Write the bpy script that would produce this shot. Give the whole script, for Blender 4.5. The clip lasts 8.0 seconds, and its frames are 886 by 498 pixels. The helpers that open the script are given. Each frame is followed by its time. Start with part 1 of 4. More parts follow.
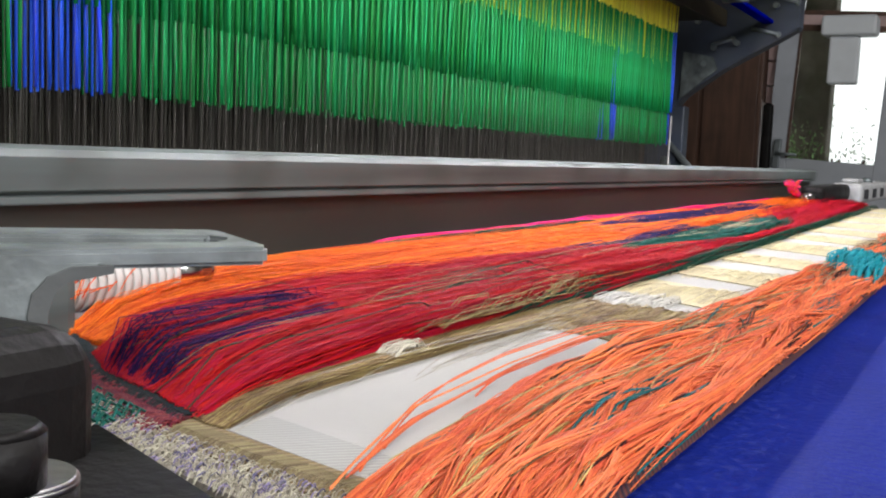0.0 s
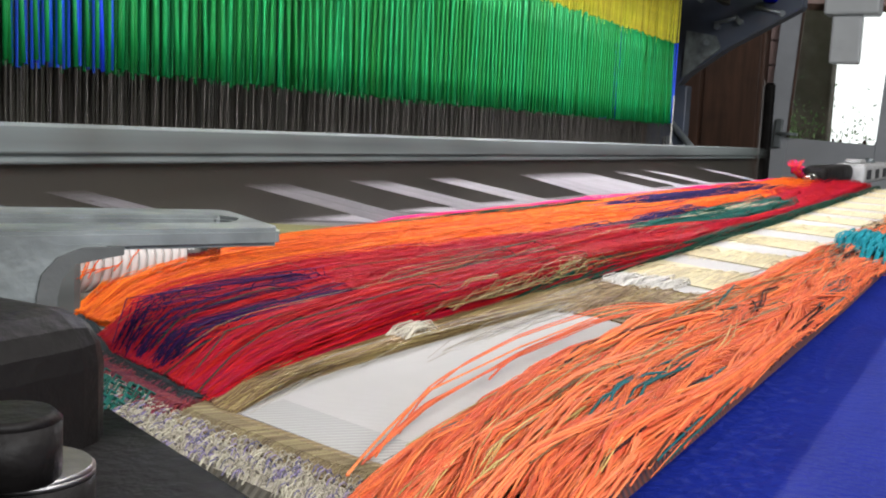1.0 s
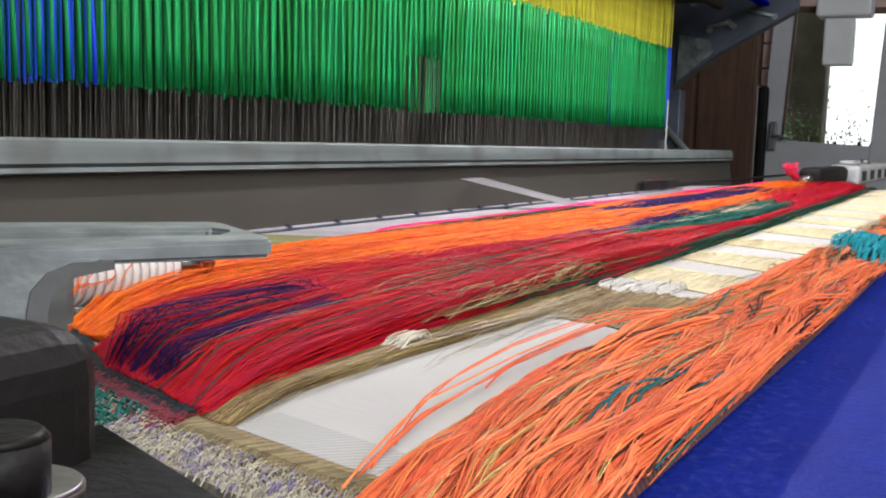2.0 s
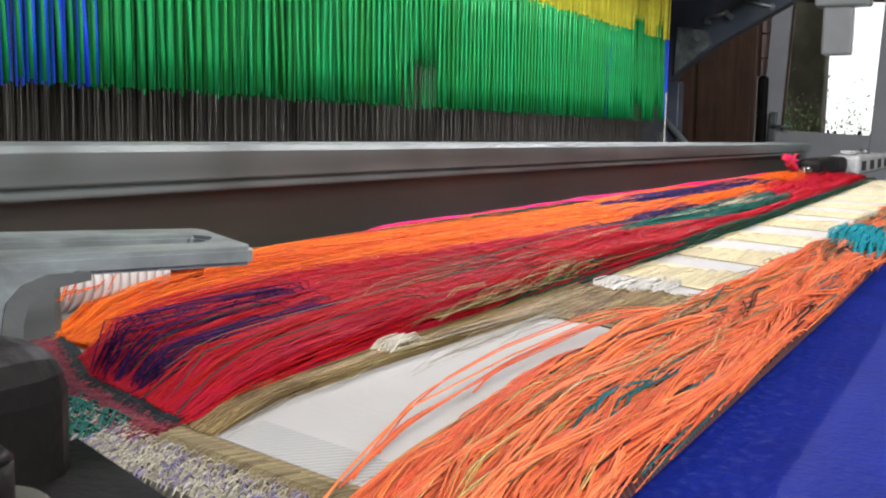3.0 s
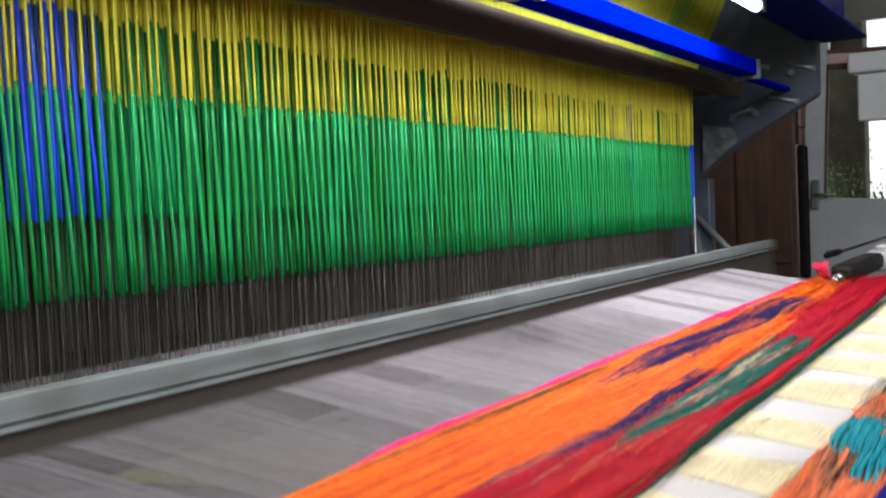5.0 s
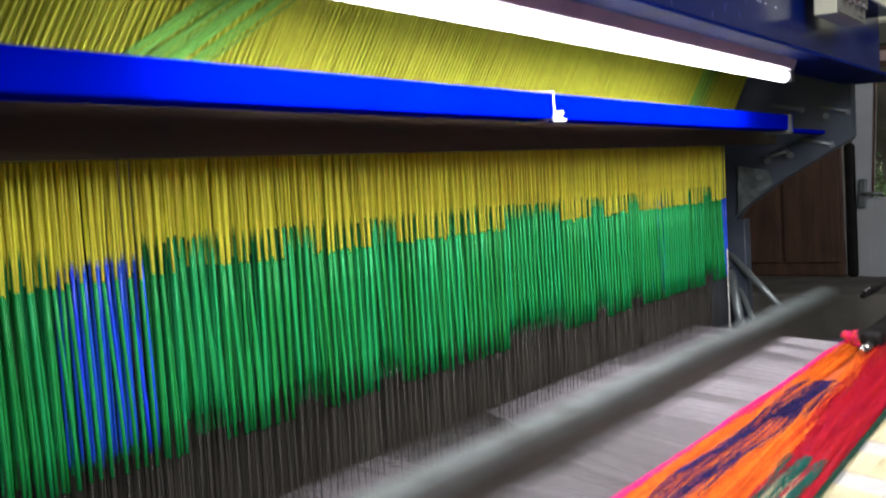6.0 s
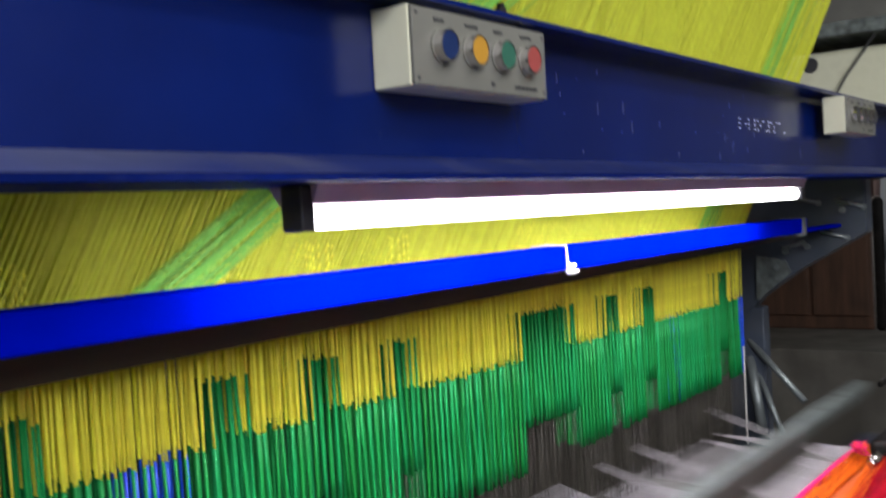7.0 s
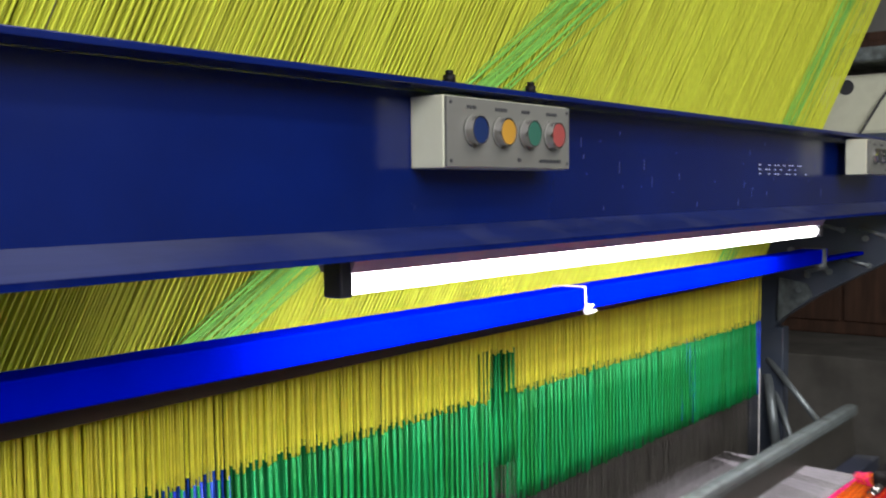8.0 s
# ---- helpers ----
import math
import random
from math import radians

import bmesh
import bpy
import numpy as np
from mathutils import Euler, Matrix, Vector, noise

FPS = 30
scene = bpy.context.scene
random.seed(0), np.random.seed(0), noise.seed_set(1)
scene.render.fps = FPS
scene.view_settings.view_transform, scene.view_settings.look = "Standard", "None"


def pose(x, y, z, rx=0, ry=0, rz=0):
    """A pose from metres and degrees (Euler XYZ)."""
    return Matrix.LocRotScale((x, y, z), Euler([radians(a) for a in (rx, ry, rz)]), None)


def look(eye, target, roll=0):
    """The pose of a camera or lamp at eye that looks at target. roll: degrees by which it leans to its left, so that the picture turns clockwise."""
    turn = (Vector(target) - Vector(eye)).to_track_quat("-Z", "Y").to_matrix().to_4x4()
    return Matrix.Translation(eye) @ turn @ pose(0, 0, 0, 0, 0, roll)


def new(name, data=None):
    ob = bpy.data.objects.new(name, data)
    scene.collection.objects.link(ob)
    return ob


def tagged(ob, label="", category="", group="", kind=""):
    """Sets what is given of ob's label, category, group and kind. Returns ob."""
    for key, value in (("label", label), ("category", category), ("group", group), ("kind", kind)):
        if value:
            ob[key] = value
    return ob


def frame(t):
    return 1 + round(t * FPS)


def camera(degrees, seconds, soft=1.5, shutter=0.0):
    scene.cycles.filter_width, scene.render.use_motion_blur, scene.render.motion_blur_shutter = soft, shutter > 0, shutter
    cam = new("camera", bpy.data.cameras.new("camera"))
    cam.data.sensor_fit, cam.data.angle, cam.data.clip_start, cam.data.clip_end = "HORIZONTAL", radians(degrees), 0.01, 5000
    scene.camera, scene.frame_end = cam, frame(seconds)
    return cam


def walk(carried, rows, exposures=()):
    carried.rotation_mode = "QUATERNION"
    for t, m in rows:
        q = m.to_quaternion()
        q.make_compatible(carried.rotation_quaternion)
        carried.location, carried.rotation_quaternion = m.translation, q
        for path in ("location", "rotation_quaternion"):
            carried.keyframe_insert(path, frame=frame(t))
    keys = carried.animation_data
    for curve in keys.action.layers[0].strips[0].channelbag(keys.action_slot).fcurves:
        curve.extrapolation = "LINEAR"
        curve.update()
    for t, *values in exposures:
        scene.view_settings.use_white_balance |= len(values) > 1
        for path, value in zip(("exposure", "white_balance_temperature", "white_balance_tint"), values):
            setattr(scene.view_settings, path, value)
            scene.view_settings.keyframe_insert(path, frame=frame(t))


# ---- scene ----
cam = camera(47.0, 8.0, soft=2.05, shutter=0.6)
PATH = [
    (0, (0.055, 0.002, 1.013), (1.802, 0.957, 0.822), 2.5),
    (0.5, (0.056, 0.003, 1.013), (1.801, 0.956, 0.794), 2.7),
    (1, (0.057, 0.007, 1.013), (1.801, 0.957, 0.781), 2.7),
    (1.5, (0.058, 0.007, 1.013), (1.806, 0.955, 0.796), 2.0),
    (3, (0.063, 0.005, 1.015), (1.809, 0.954, 0.788), 1.0),
    (3.5, (0.069, 0.003, 1.021), (1.813, 0.955, 0.789), -0.0),
    (4, (0.075, 0.0, 1.028), (1.815, 0.965, 0.823), -0.7),
    (4.5, (0.08, -0.011, 1.05), (1.809, 0.988, 0.939), -2.7),
    (4.7, (0.081, -0.013, 1.064), (1.802, 1.003, 0.977), -2.5),
    (5.8, (0.056, -0.07, 1.233), (1.718, 1.035, 1.108), -3.3),
    (6, (0.055, -0.074, 1.257), (1.708, 1.044, 1.133), -3.3),
    (6.5, (0.041, -0.097, 1.339), (1.684, 1.037, 1.217), -2.9),
    (7, (0.006, -0.133, 1.399), (1.628, 1.035, 1.332), -3.2),
    (7.5, (-0.028, -0.167, 1.445), (1.537, 1.076, 1.383), -1.5),
    (8, (-0.058, -0.195, 1.479), (1.519, 1.03, 1.365), -0.6),
]
walk(cam, [(t, look(eye, target, roll)) for t, eye, target, roll in PATH], [(0.0, 0.12), (4.4, 0.07), (6.2, 0.05), (8.0, 0.04)])

# ---- world and light ----
world = bpy.data.worlds.new("world")
scene.world = world
world.use_nodes = True
wn = world.node_tree.nodes
sky = wn.new("ShaderNodeTexSky")
sky.sky_type, sky.sun_disc = "NISHITA", False
sky.sun_elevation, sky.sun_rotation = radians(40), radians(90)
world.node_tree.links.new(sky.outputs[0], wn["Background"].inputs[0])
wn["Background"].inputs[1].default_value = 0.1


def area_lamp(name, m, w, h, power, colour=(1, 1, 1)):
    d = bpy.data.lights.new(name, "AREA")
    d.shape, d.size, d.size_y, d.energy, d.color = "RECTANGLE", w, h, power, colour
    ob = new(name, d)
    ob.matrix_world = m
    return ob


# the loom's own lamp, then added fill lights from unseen sources, overhead and behind the weaver
TUBE_Y, TUBE_Z = 0.388, 1.405
area_lamp("tube_glow", look((1.14, TUBE_Y + 0.002, TUBE_Z - 0.016), (1.14, TUBE_Y + 0.09, TUBE_Z - 0.4)), 1.18, 0.03, 7.5, (0.98, 0.95, 1.0))
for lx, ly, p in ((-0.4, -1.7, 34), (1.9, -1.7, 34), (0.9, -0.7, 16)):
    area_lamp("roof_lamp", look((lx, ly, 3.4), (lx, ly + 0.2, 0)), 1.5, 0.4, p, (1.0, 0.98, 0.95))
# broad fill light added behind the weaver, standing for no known opening
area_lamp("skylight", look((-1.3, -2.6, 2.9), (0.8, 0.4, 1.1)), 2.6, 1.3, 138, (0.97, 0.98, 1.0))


# ---- materials ----
def material(name, colour, rough=0.5, metal=0.0, vary=0.15, scale=30.0, bump=0.0, bump_scale=200.0, stretch=(1, 1, 1),
             dirt=None, dirt_scale=4.0, dirt_amount=0.5, island=0.0, obj_random=0.0, emit=0.0, coat=0.0, sheen=0.0, spec=0.5):
    m = bpy.data.materials.new(name)
    m.use_nodes = True
    nt = m.node_tree
    n, l = nt.nodes, nt.links
    p = n["Principled BSDF"]
    tc = n.new("ShaderNodeTexCoord")
    mp = n.new("ShaderNodeMapping")
    mp.inputs["Scale"].default_value = stretch
    l.new(tc.outputs["Object"], mp.inputs[0])
    nz = n.new("ShaderNodeTexNoise")
    nz.inputs["Scale"].default_value, nz.inputs["Detail"].default_value = scale, 4
    l.new(mp.outputs[0], nz.inputs["Vector"])
    ramp = n.new("ShaderNodeMapRange")
    ramp.inputs["From Min"].default_value, ramp.inputs["From Max"].default_value = 0.3, 0.7
    ramp.inputs["To Min"].default_value, ramp.inputs["To Max"].default_value = 1 - vary, 1 + vary
    l.new(nz.outputs[0], ramp.inputs[0])
    hsv = n.new("ShaderNodeHueSaturation")
    hsv.inputs["Color"].default_value = (*colour, 1)
    value = ramp.outputs[0]
    for amount, node, socket in ((island, "ShaderNodeNewGeometry", "Random Per Island"), (obj_random, "ShaderNodeObjectInfo", "Random")):
        if amount:
            g = n.new(node)
            r2 = n.new("ShaderNodeMapRange")
            r2.inputs["To Min"].default_value, r2.inputs["To Max"].default_value = 1 - amount, 1 + amount
            l.new(g.outputs[socket], r2.inputs[0])
            mul = n.new("ShaderNodeMath")
            mul.operation = "MULTIPLY"
            l.new(value, mul.inputs[0]), l.new(r2.outputs[0], mul.inputs[1])
            value = mul.outputs[0]
            r3 = n.new("ShaderNodeMapRange")
            r3.inputs["To Min"].default_value, r3.inputs["To Max"].default_value = 0.5 - 0.05 * amount, 0.5 + 0.05 * amount
            l.new(g.outputs[socket], r3.inputs[0])
            l.new(r3.outputs[0], hsv.inputs["Hue"])
    l.new(value, hsv.inputs["Value"])
    out = hsv.outputs[0]
    if dirt:
        dn = n.new("ShaderNodeTexNoise")
        dn.inputs["Scale"].default_value, dn.inputs["Detail"].default_value = dirt_scale, 8
        l.new(tc.outputs["Object"], dn.inputs["Vector"])
        dr = n.new("ShaderNodeMapRange")
        dr.inputs["From Min"].default_value, dr.inputs["From Max"].default_value = 0.5, 0.75
        dr.inputs["To Max"].default_value = dirt_amount
        l.new(dn.outputs[0], dr.inputs[0])
        mx = n.new("ShaderNodeMix")
        mx.data_type = "RGBA"
        l.new(dr.outputs[0], mx.inputs[0]), l.new(out, mx.inputs[6])
        mx.inputs[7].default_value = (*dirt, 1)
        out = mx.outputs[2]
        rr = n.new("ShaderNodeMapRange")
        rr.inputs["To Min"].default_value, rr.inputs["To Max"].default_value = rough, min(1, rough + 0.3)
        l.new(dr.outputs[0], rr.inputs[0])
        l.new(rr.outputs[0], p.inputs["Roughness"])
    else:
        p.inputs["Roughness"].default_value = rough
    l.new(out, p.inputs["Base Color"])
    p.inputs["Metallic"].default_value = metal
    p.inputs["Coat Weight"].default_value, p.inputs["Sheen Weight"].default_value = coat, sheen
    p.inputs["Specular IOR Level"].default_value = spec
    if emit:
        p.inputs["Emission Color"].default_value, p.inputs["Emission Strength"].default_value = (*colour, 1), emit
    if bump:
        bn = n.new("ShaderNodeTexNoise")
        bn.inputs["Scale"].default_value, bn.inputs["Detail"].default_value = bump_scale, 3
        l.new(mp.outputs[0], bn.inputs["Vector"])
        b = n.new("ShaderNodeBump")
        b.inputs["Strength"].default_value, b.inputs["Distance"].default_value = bump, 0.002
        l.new(bn.outputs[0], b.inputs["Height"])
        l.new(b.outputs[0], p.inputs["Normal"])
    return m


def striped(name, a, b, pitch, axis="X", rough=0.6, metal=0.0, bump=0.3):
    """A surface of fine parallel lines, pitch metres apart along an axis of the object."""
    m = material(name, a, rough, metal, 0.15, 12)
    n, l = m.node_tree.nodes, m.node_tree.links
    p = n["Principled BSDF"]
    w = n.new("ShaderNodeTexWave")
    w.bands_direction = axis
    w.inputs["Scale"].default_value = 0.314 / pitch
    l.new(n["Texture Coordinate"].outputs["Object"], w.inputs["Vector"])
    mx = n.new("ShaderNodeMix")
    mx.data_type = "RGBA"
    old = p.inputs["Base Color"].links[0].from_socket
    l.new(w.outputs[1], mx.inputs[0]), l.new(old, mx.inputs[6])
    mx.inputs[7].default_value = (*b, 1)
    l.new(mx.outputs[2], p.inputs["Base Color"])
    bp = n.new("ShaderNodeBump")
    bp.inputs["Strength"].default_value, bp.inputs["Distance"].default_value = bump, 0.0006
    l.new(w.outputs[1], bp.inputs["Height"])
    l.new(bp.outputs[0], p.inputs["Normal"])
    return m


NAVY = material("navy_paint", (0.001, 0.008, 0.085), 0.18, 0, 0.2, 6, 0.06, 90, dirt=(0.004, 0.014, 0.10), dirt_scale=7, dirt_amount=0.4)
BAR_BLUE = material("bright_blue_paint", (0.0, 0.004, 0.38), 0.6, 0, 0.12, 9, 0.05, 120, dirt=(0.0, 0.006, 0.30), dirt_scale=14, dirt_amount=0.4, spec=0.0)
# the dirt colour here paints pale specks for glints on the cover
PLATE_BLUE = material("speckled_blue_paint", (0.009, 0.020, 0.215), 0.55, 0, 0.12, 40, 0.35, 420, dirt=(0.07, 0.09, 0.34), dirt_scale=300, dirt_amount=0.30, spec=0.08)
BLACK = material("black_cast_metal", (0.009, 0.008, 0.008), 0.5, 0.0, 0.3, 25, 0.2, 350, dirt=(0.017, 0.015, 0.013), dirt_scale=20, dirt_amount=0.5, spec=0.14)
DARK = material("dark_frame_paint", (0.025, 0.03, 0.05), 0.5, 0, 0.3, 8, 0.1, 60, dirt=(0.08, 0.08, 0.08), dirt_scale=9, dirt_amount=0.5)
GALV = material("galvanised_steel", (0.108, 0.126, 0.126), 0.58, 0.12, 0.6, 34, 0.15, 120, stretch=(0.05, 1, 1), dirt=(0.045, 0.045, 0.038), dirt_scale=18, dirt_amount=0.85)
STEEL = material("worn_steel", (0.20, 0.225, 0.235), 0.4, 0.6, 0.2, 40, 0.1, 300, dirt=(0.1, 0.1, 0.1), dirt_scale=40, dirt_amount=0.5)
PLATE_STEEL = material("greenish_worn_steel", (0.24, 0.265, 0.27), 0.42, 0.35, 0.25, 60, 0.15, 300, dirt=(0.05, 0.055, 0.05), dirt_scale=45, dirt_amount=0.6)
DULL_CHROME = material("dulled_chrome", (0.34, 0.33, 0.34), 0.38, 1.0, 0.15, 120, 0.1, 500)
NAVY_SATIN = material("navy_paint_satin", (0.002, 0.008, 0.085), 0.6, 0, 0.3, 20, 0.1, 90, dirt=(0.015, 0.022, 0.10), dirt_scale=30, dirt_amount=0.5, spec=0.02)
NAVY_DULL = material("dusty_navy_paint", (0.010, 0.018, 0.095), 0.30, 0, 0.3, 20, 0.1, 90, dirt=(0.045, 0.05, 0.095), dirt_scale=9, dirt_amount=0.6, spec=0.7, stretch=(0.15, 1, 1))
CHROME = material("chrome", (0.62, 0.6, 0.6), 0.16, 1.0, 0.03, 20)
REED = striped("reed_wires", (0.065, 0.058, 0.048), (0.02, 0.018, 0.015), 0.0016, "X", 0.55, 0.3)
WHITE_PL = material("white_plastic_ring", (0.60, 0.58, 0.56), 0.5, 0, 0.05, 40)
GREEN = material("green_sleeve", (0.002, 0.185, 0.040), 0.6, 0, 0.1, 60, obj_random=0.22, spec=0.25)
# rear sleeves: the same green darkened, shade behind the front row put into colour
GREEN_REAR_SHADED = material("green_sleeve_rear", (0.002, 0.155, 0.034), 0.6, 0, 0.1, 60, island=0.3, spec=0.25)
BLUE_S = material("blue_sleeve", (0.006, 0.05, 0.55), 0.38, 0, 0.1, 60, obj_random=0.15)
YELLOW = material("yellow_cord", (0.86, 0.80, 0.07), 0.7, 0, 0.1, 80, obj_random=0.12)
YELLOW_B = material("yellow_cord_rear", (0.86, 0.79, 0.06), 0.7, 0, 0.1, 80, island=0.15)
YELLOW_C = material("olive_yellow_thread", (0.47, 0.50, 0.03), 0.75, 0, 0.1, 80, island=0.12)
LIME = material("green_harness_thread", (0.17, 0.42, 0.06), 0.7, 0, 0.1, 80, island=0.2)
WIRE = material("heddle_wire", (0.040, 0.036, 0.030), 0.5, 0.2, 0.2, 60, island=0.6, spec=0.25)
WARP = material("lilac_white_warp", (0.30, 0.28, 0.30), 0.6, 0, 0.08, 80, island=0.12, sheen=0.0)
# the warp again, greyed so its colour holds the lower shed's shade
WARP_SHADED = material("grey_warp", (0.17, 0.16, 0.16), 0.7, 0, 0.1, 80, island=0.2)
CREAM = material("cream_box_paint", (0.60, 0.60, 0.47), 0.4, 0, 0.06, 20, 0.05, 200, dirt=(0.35, 0.34, 0.26), dirt_scale=20, dirt_amount=0.4)
FACE = material("brushed_face_plate", (0.145, 0.145, 0.13), 0.5, 0.1, 0.1, 40, stretch=(0.1, 1, 1))
INK = material("dark_ink", (0.03, 0.03, 0.035), 0.6, 0, 0.1, 50)
PAINTMARK = material("white_stamp_paint", (0.7, 0.72, 0.75), 0.6, 0, 0.3, 90)
WHITE_CORD = material("white_string", (0.50, 0.49, 0.46), 0.8, 0, 0.1, 200, 0.4, 600)
GLOW = material("lamp_tube", (1.0, 0.97, 1.0), 0.4, 0, 0.0, 10, emit=12.0)
# lilac puts the tube's reflection under the beam into the housing colour
LAMP_BODY = material("lilac_lamp_body", (0.42, 0.34, 0.44), 0.4, 0, 0.1, 20)
LAMP_CAP = material("black_lamp_cap", (0.02, 0.02, 0.025), 0.4, 0, 0.1, 20)
WALL = material("dusty_plaster", (0.30, 0.30, 0.28), 0.9, 0, 0.2, 3, 0.2, 40, dirt=(0.15, 0.13, 0.1), dirt_scale=1.3, dirt_amount=0.6)
FLOOR = material("concrete_floor", (0.17, 0.16, 0.145), 0.8, 0, 0.25, 5, 0.2, 60, dirt=(0.08, 0.07, 0.06), dirt_scale=2, dirt_amount=0.6)
WOOD = material("dark_brown_wood", (0.085, 0.040, 0.024), 0.6, 0, 0.35, 9, 0.15, 60, stretch=(3, 3, 0.3), dirt=(0.04, 0.025, 0.02), dirt_scale=5, dirt_amount=0.5)
GREYPAINT = material("grey_steel_paint", (0.42, 0.44, 0.48), 0.5, 0, 0.1, 6, 0.05, 60, dirt=(0.28, 0.29, 0.29), dirt_scale=3, dirt_amount=0.5)


def woven(name, a, b, scale=1.0, rough=0.75):
    """Twill-woven cloth: fine diagonal ribs."""
    m = striped(name, a, b, 0.0013 * scale, "DIAGONAL", rough, 0, 0.5)
    return m


CLOTH = woven("white_twill_cloth", (0.56, 0.55, 0.535), (0.42, 0.41, 0.40), 0.55)
GOLDCLOTH = woven("gold_twill_cloth", (0.30, 0.22, 0.11), (0.17, 0.12, 0.055), 1.2)
PALEGOLD = woven("pale_gold_brocade", (0.66, 0.60, 0.39), (0.54, 0.48, 0.29), 1.2)


def yarn(name, colour, isl=0.3, rough=0.65, metal=0.0, sheen=0.0):
    return material(name, colour, rough, metal, 0.15, 120, 0.3, 900, island=isl, sheen=sheen, spec=0.12)


Y_ORANGE = yarn("orange_silk_yarn", (0.78, 0.138, 0.013))
Y_SALMON = yarn("salmon_orange_yarn", (0.74, 0.160, 0.062), 0.2)
Y_RED = yarn("crimson_yarn", (0.46, 0.006, 0.024), 0.2)
Y_PURPLE = yarn("dark_purple_yarn", (0.026, 0.005, 0.06), 0.4, 0.8)
Y_TEAL = yarn("teal_yarn", (0.010, 0.105, 0.12), 0.3)
Y_DKGREEN = yarn("dark_green_yarn", (0.012, 0.06, 0.04), 0.3)
Y_PINK = yarn("hot_pink_yarn", (0.85, 0.02, 0.22), 0.15)
Y_GOLD = yarn("gold_thread", (0.31, 0.215, 0.10), 0.6, 0.4, 0.4, 0)
Y_PALE = yarn("pale_zari_thread", (0.66, 0.58, 0.38), 0.3, 0.5, 0.2, 0)
Y_NAVY = yarn("navy_violet_yarn", (0.022, 0.014, 0.085), 0.4, 0.8)
Y_GREENTEAL = yarn("green_teal_yarn", (0.010, 0.105, 0.082), 0.35)
Y_GREY = yarn("grey_thread", (0.38, 0.35, 0.30), 0.3)
Y_BRIGHTTEAL = yarn("bright_teal_yarn", (0.012, 0.26, 0.32), 0.2)


# ---- mesh helpers ----
def part(name, bm, mat, parent=None, label=""):
    me = bpy.data.meshes.new(name)
    bm.to_mesh(me)
    bm.free()
    for q in (mat if isinstance(mat, (list, tuple)) else [mat]):
        me.materials.append(q)
    ob = new(name, me)
    if parent:
        ob.parent = parent
    if label:
        ob["label"] = label
    return ob


def thing(name, label, category, group="", kind="", at=None):
    ob = new(name)
    ob.empty_display_size = 0.05
    if at is not None:
        ob.matrix_world = at
    return tagged(ob, label, category, group, kind)


def box(bm, x0, y0, z0, x1, y1, z1, bevel=0.0, m=None, seg=2):
    g = bmesh.ops.create_cube(bm, size=1)
    vs = g["verts"]
    for v in vs:
        v.co = Vector(((x0 + x1) / 2 + v.co.x * (x1 - x0), (y0 + y1) / 2 + v.co.y * (y1 - y0), (z0 + z1) / 2 + v.co.z * (z1 - z0)))
    if bevel:
        es = list({e for v in vs for e in v.link_edges})
        r = bmesh.ops.bevel(bm, geom=es, offset=bevel, segments=seg, affect="EDGES", profile=0.5)
        vs = list({v for f in r["faces"] for v in f.verts} | {v for v in vs if v.is_valid})
    if m is not None:
        bmesh.ops.transform(bm, matrix=m, verts=[v for v in vs if v.is_valid])
    return vs


def boxed(*a, **k):
    bm = bmesh.new()
    box(bm, *a, **k)
    return bm


def rod(bm, p, q, r, sides=10, r2=None, caps=True):
    p, q = Vector(p), Vector(q)
    d = q - p
    m = Matrix.Translation((p + q) / 2) @ d.to_track_quat("Z", "Y").to_matrix().to_4x4()
    g = bmesh.ops.create_cone(bm, cap_ends=caps, segments=sides, radius1=r, radius2=r if r2 is None else r2, depth=d.length, matrix=m)
    for v in g["verts"]:
        for f in v.link_faces:
            f.smooth = len(f.verts) == 4
    return g["verts"]


def rodded(*a, **k):
    bm = bmesh.new()
    rod(bm, *a, **k)
    return bm


def extrude_profile(points, x0, x1):
    """A closed outline in (y, z) drawn out along x, with capped ends."""
    bm = bmesh.new()
    a = [bm.verts.new((x0, y, z)) for y, z in points]
    b = [bm.verts.new((x1, y, z)) for y, z in points]
    n = len(points)
    for i in range(n):
        bm.faces.new((a[i], a[(i + 1) % n], b[(i + 1) % n], b[i]))
    bm.faces.new(a[::-1]), bm.faces.new(b)
    bmesh.ops.recalc_face_normals(bm, faces=bm.faces)
    return bm


def slab(points, z0, z1, bevel=0.0):
    """A closed outline in (x, y) drawn up from z0 to z1."""
    bm = bmesh.new()
    a = [bm.verts.new((x, y, z0)) for x, y in points]
    b = [bm.verts.new((x, y, z1)) for x, y in points]
    n = len(points)
    for i in range(n):
        bm.faces.new((a[i], a[(i + 1) % n], b[(i + 1) % n], b[i]))
    bm.faces.new(a[::-1]), bm.faces.new(b)
    bmesh.ops.recalc_face_normals(bm, faces=bm.faces)
    if bevel:
        bmesh.ops.bevel(bm, geom=list(bm.edges), offset=bevel, segments=2, affect="EDGES")
    return bm


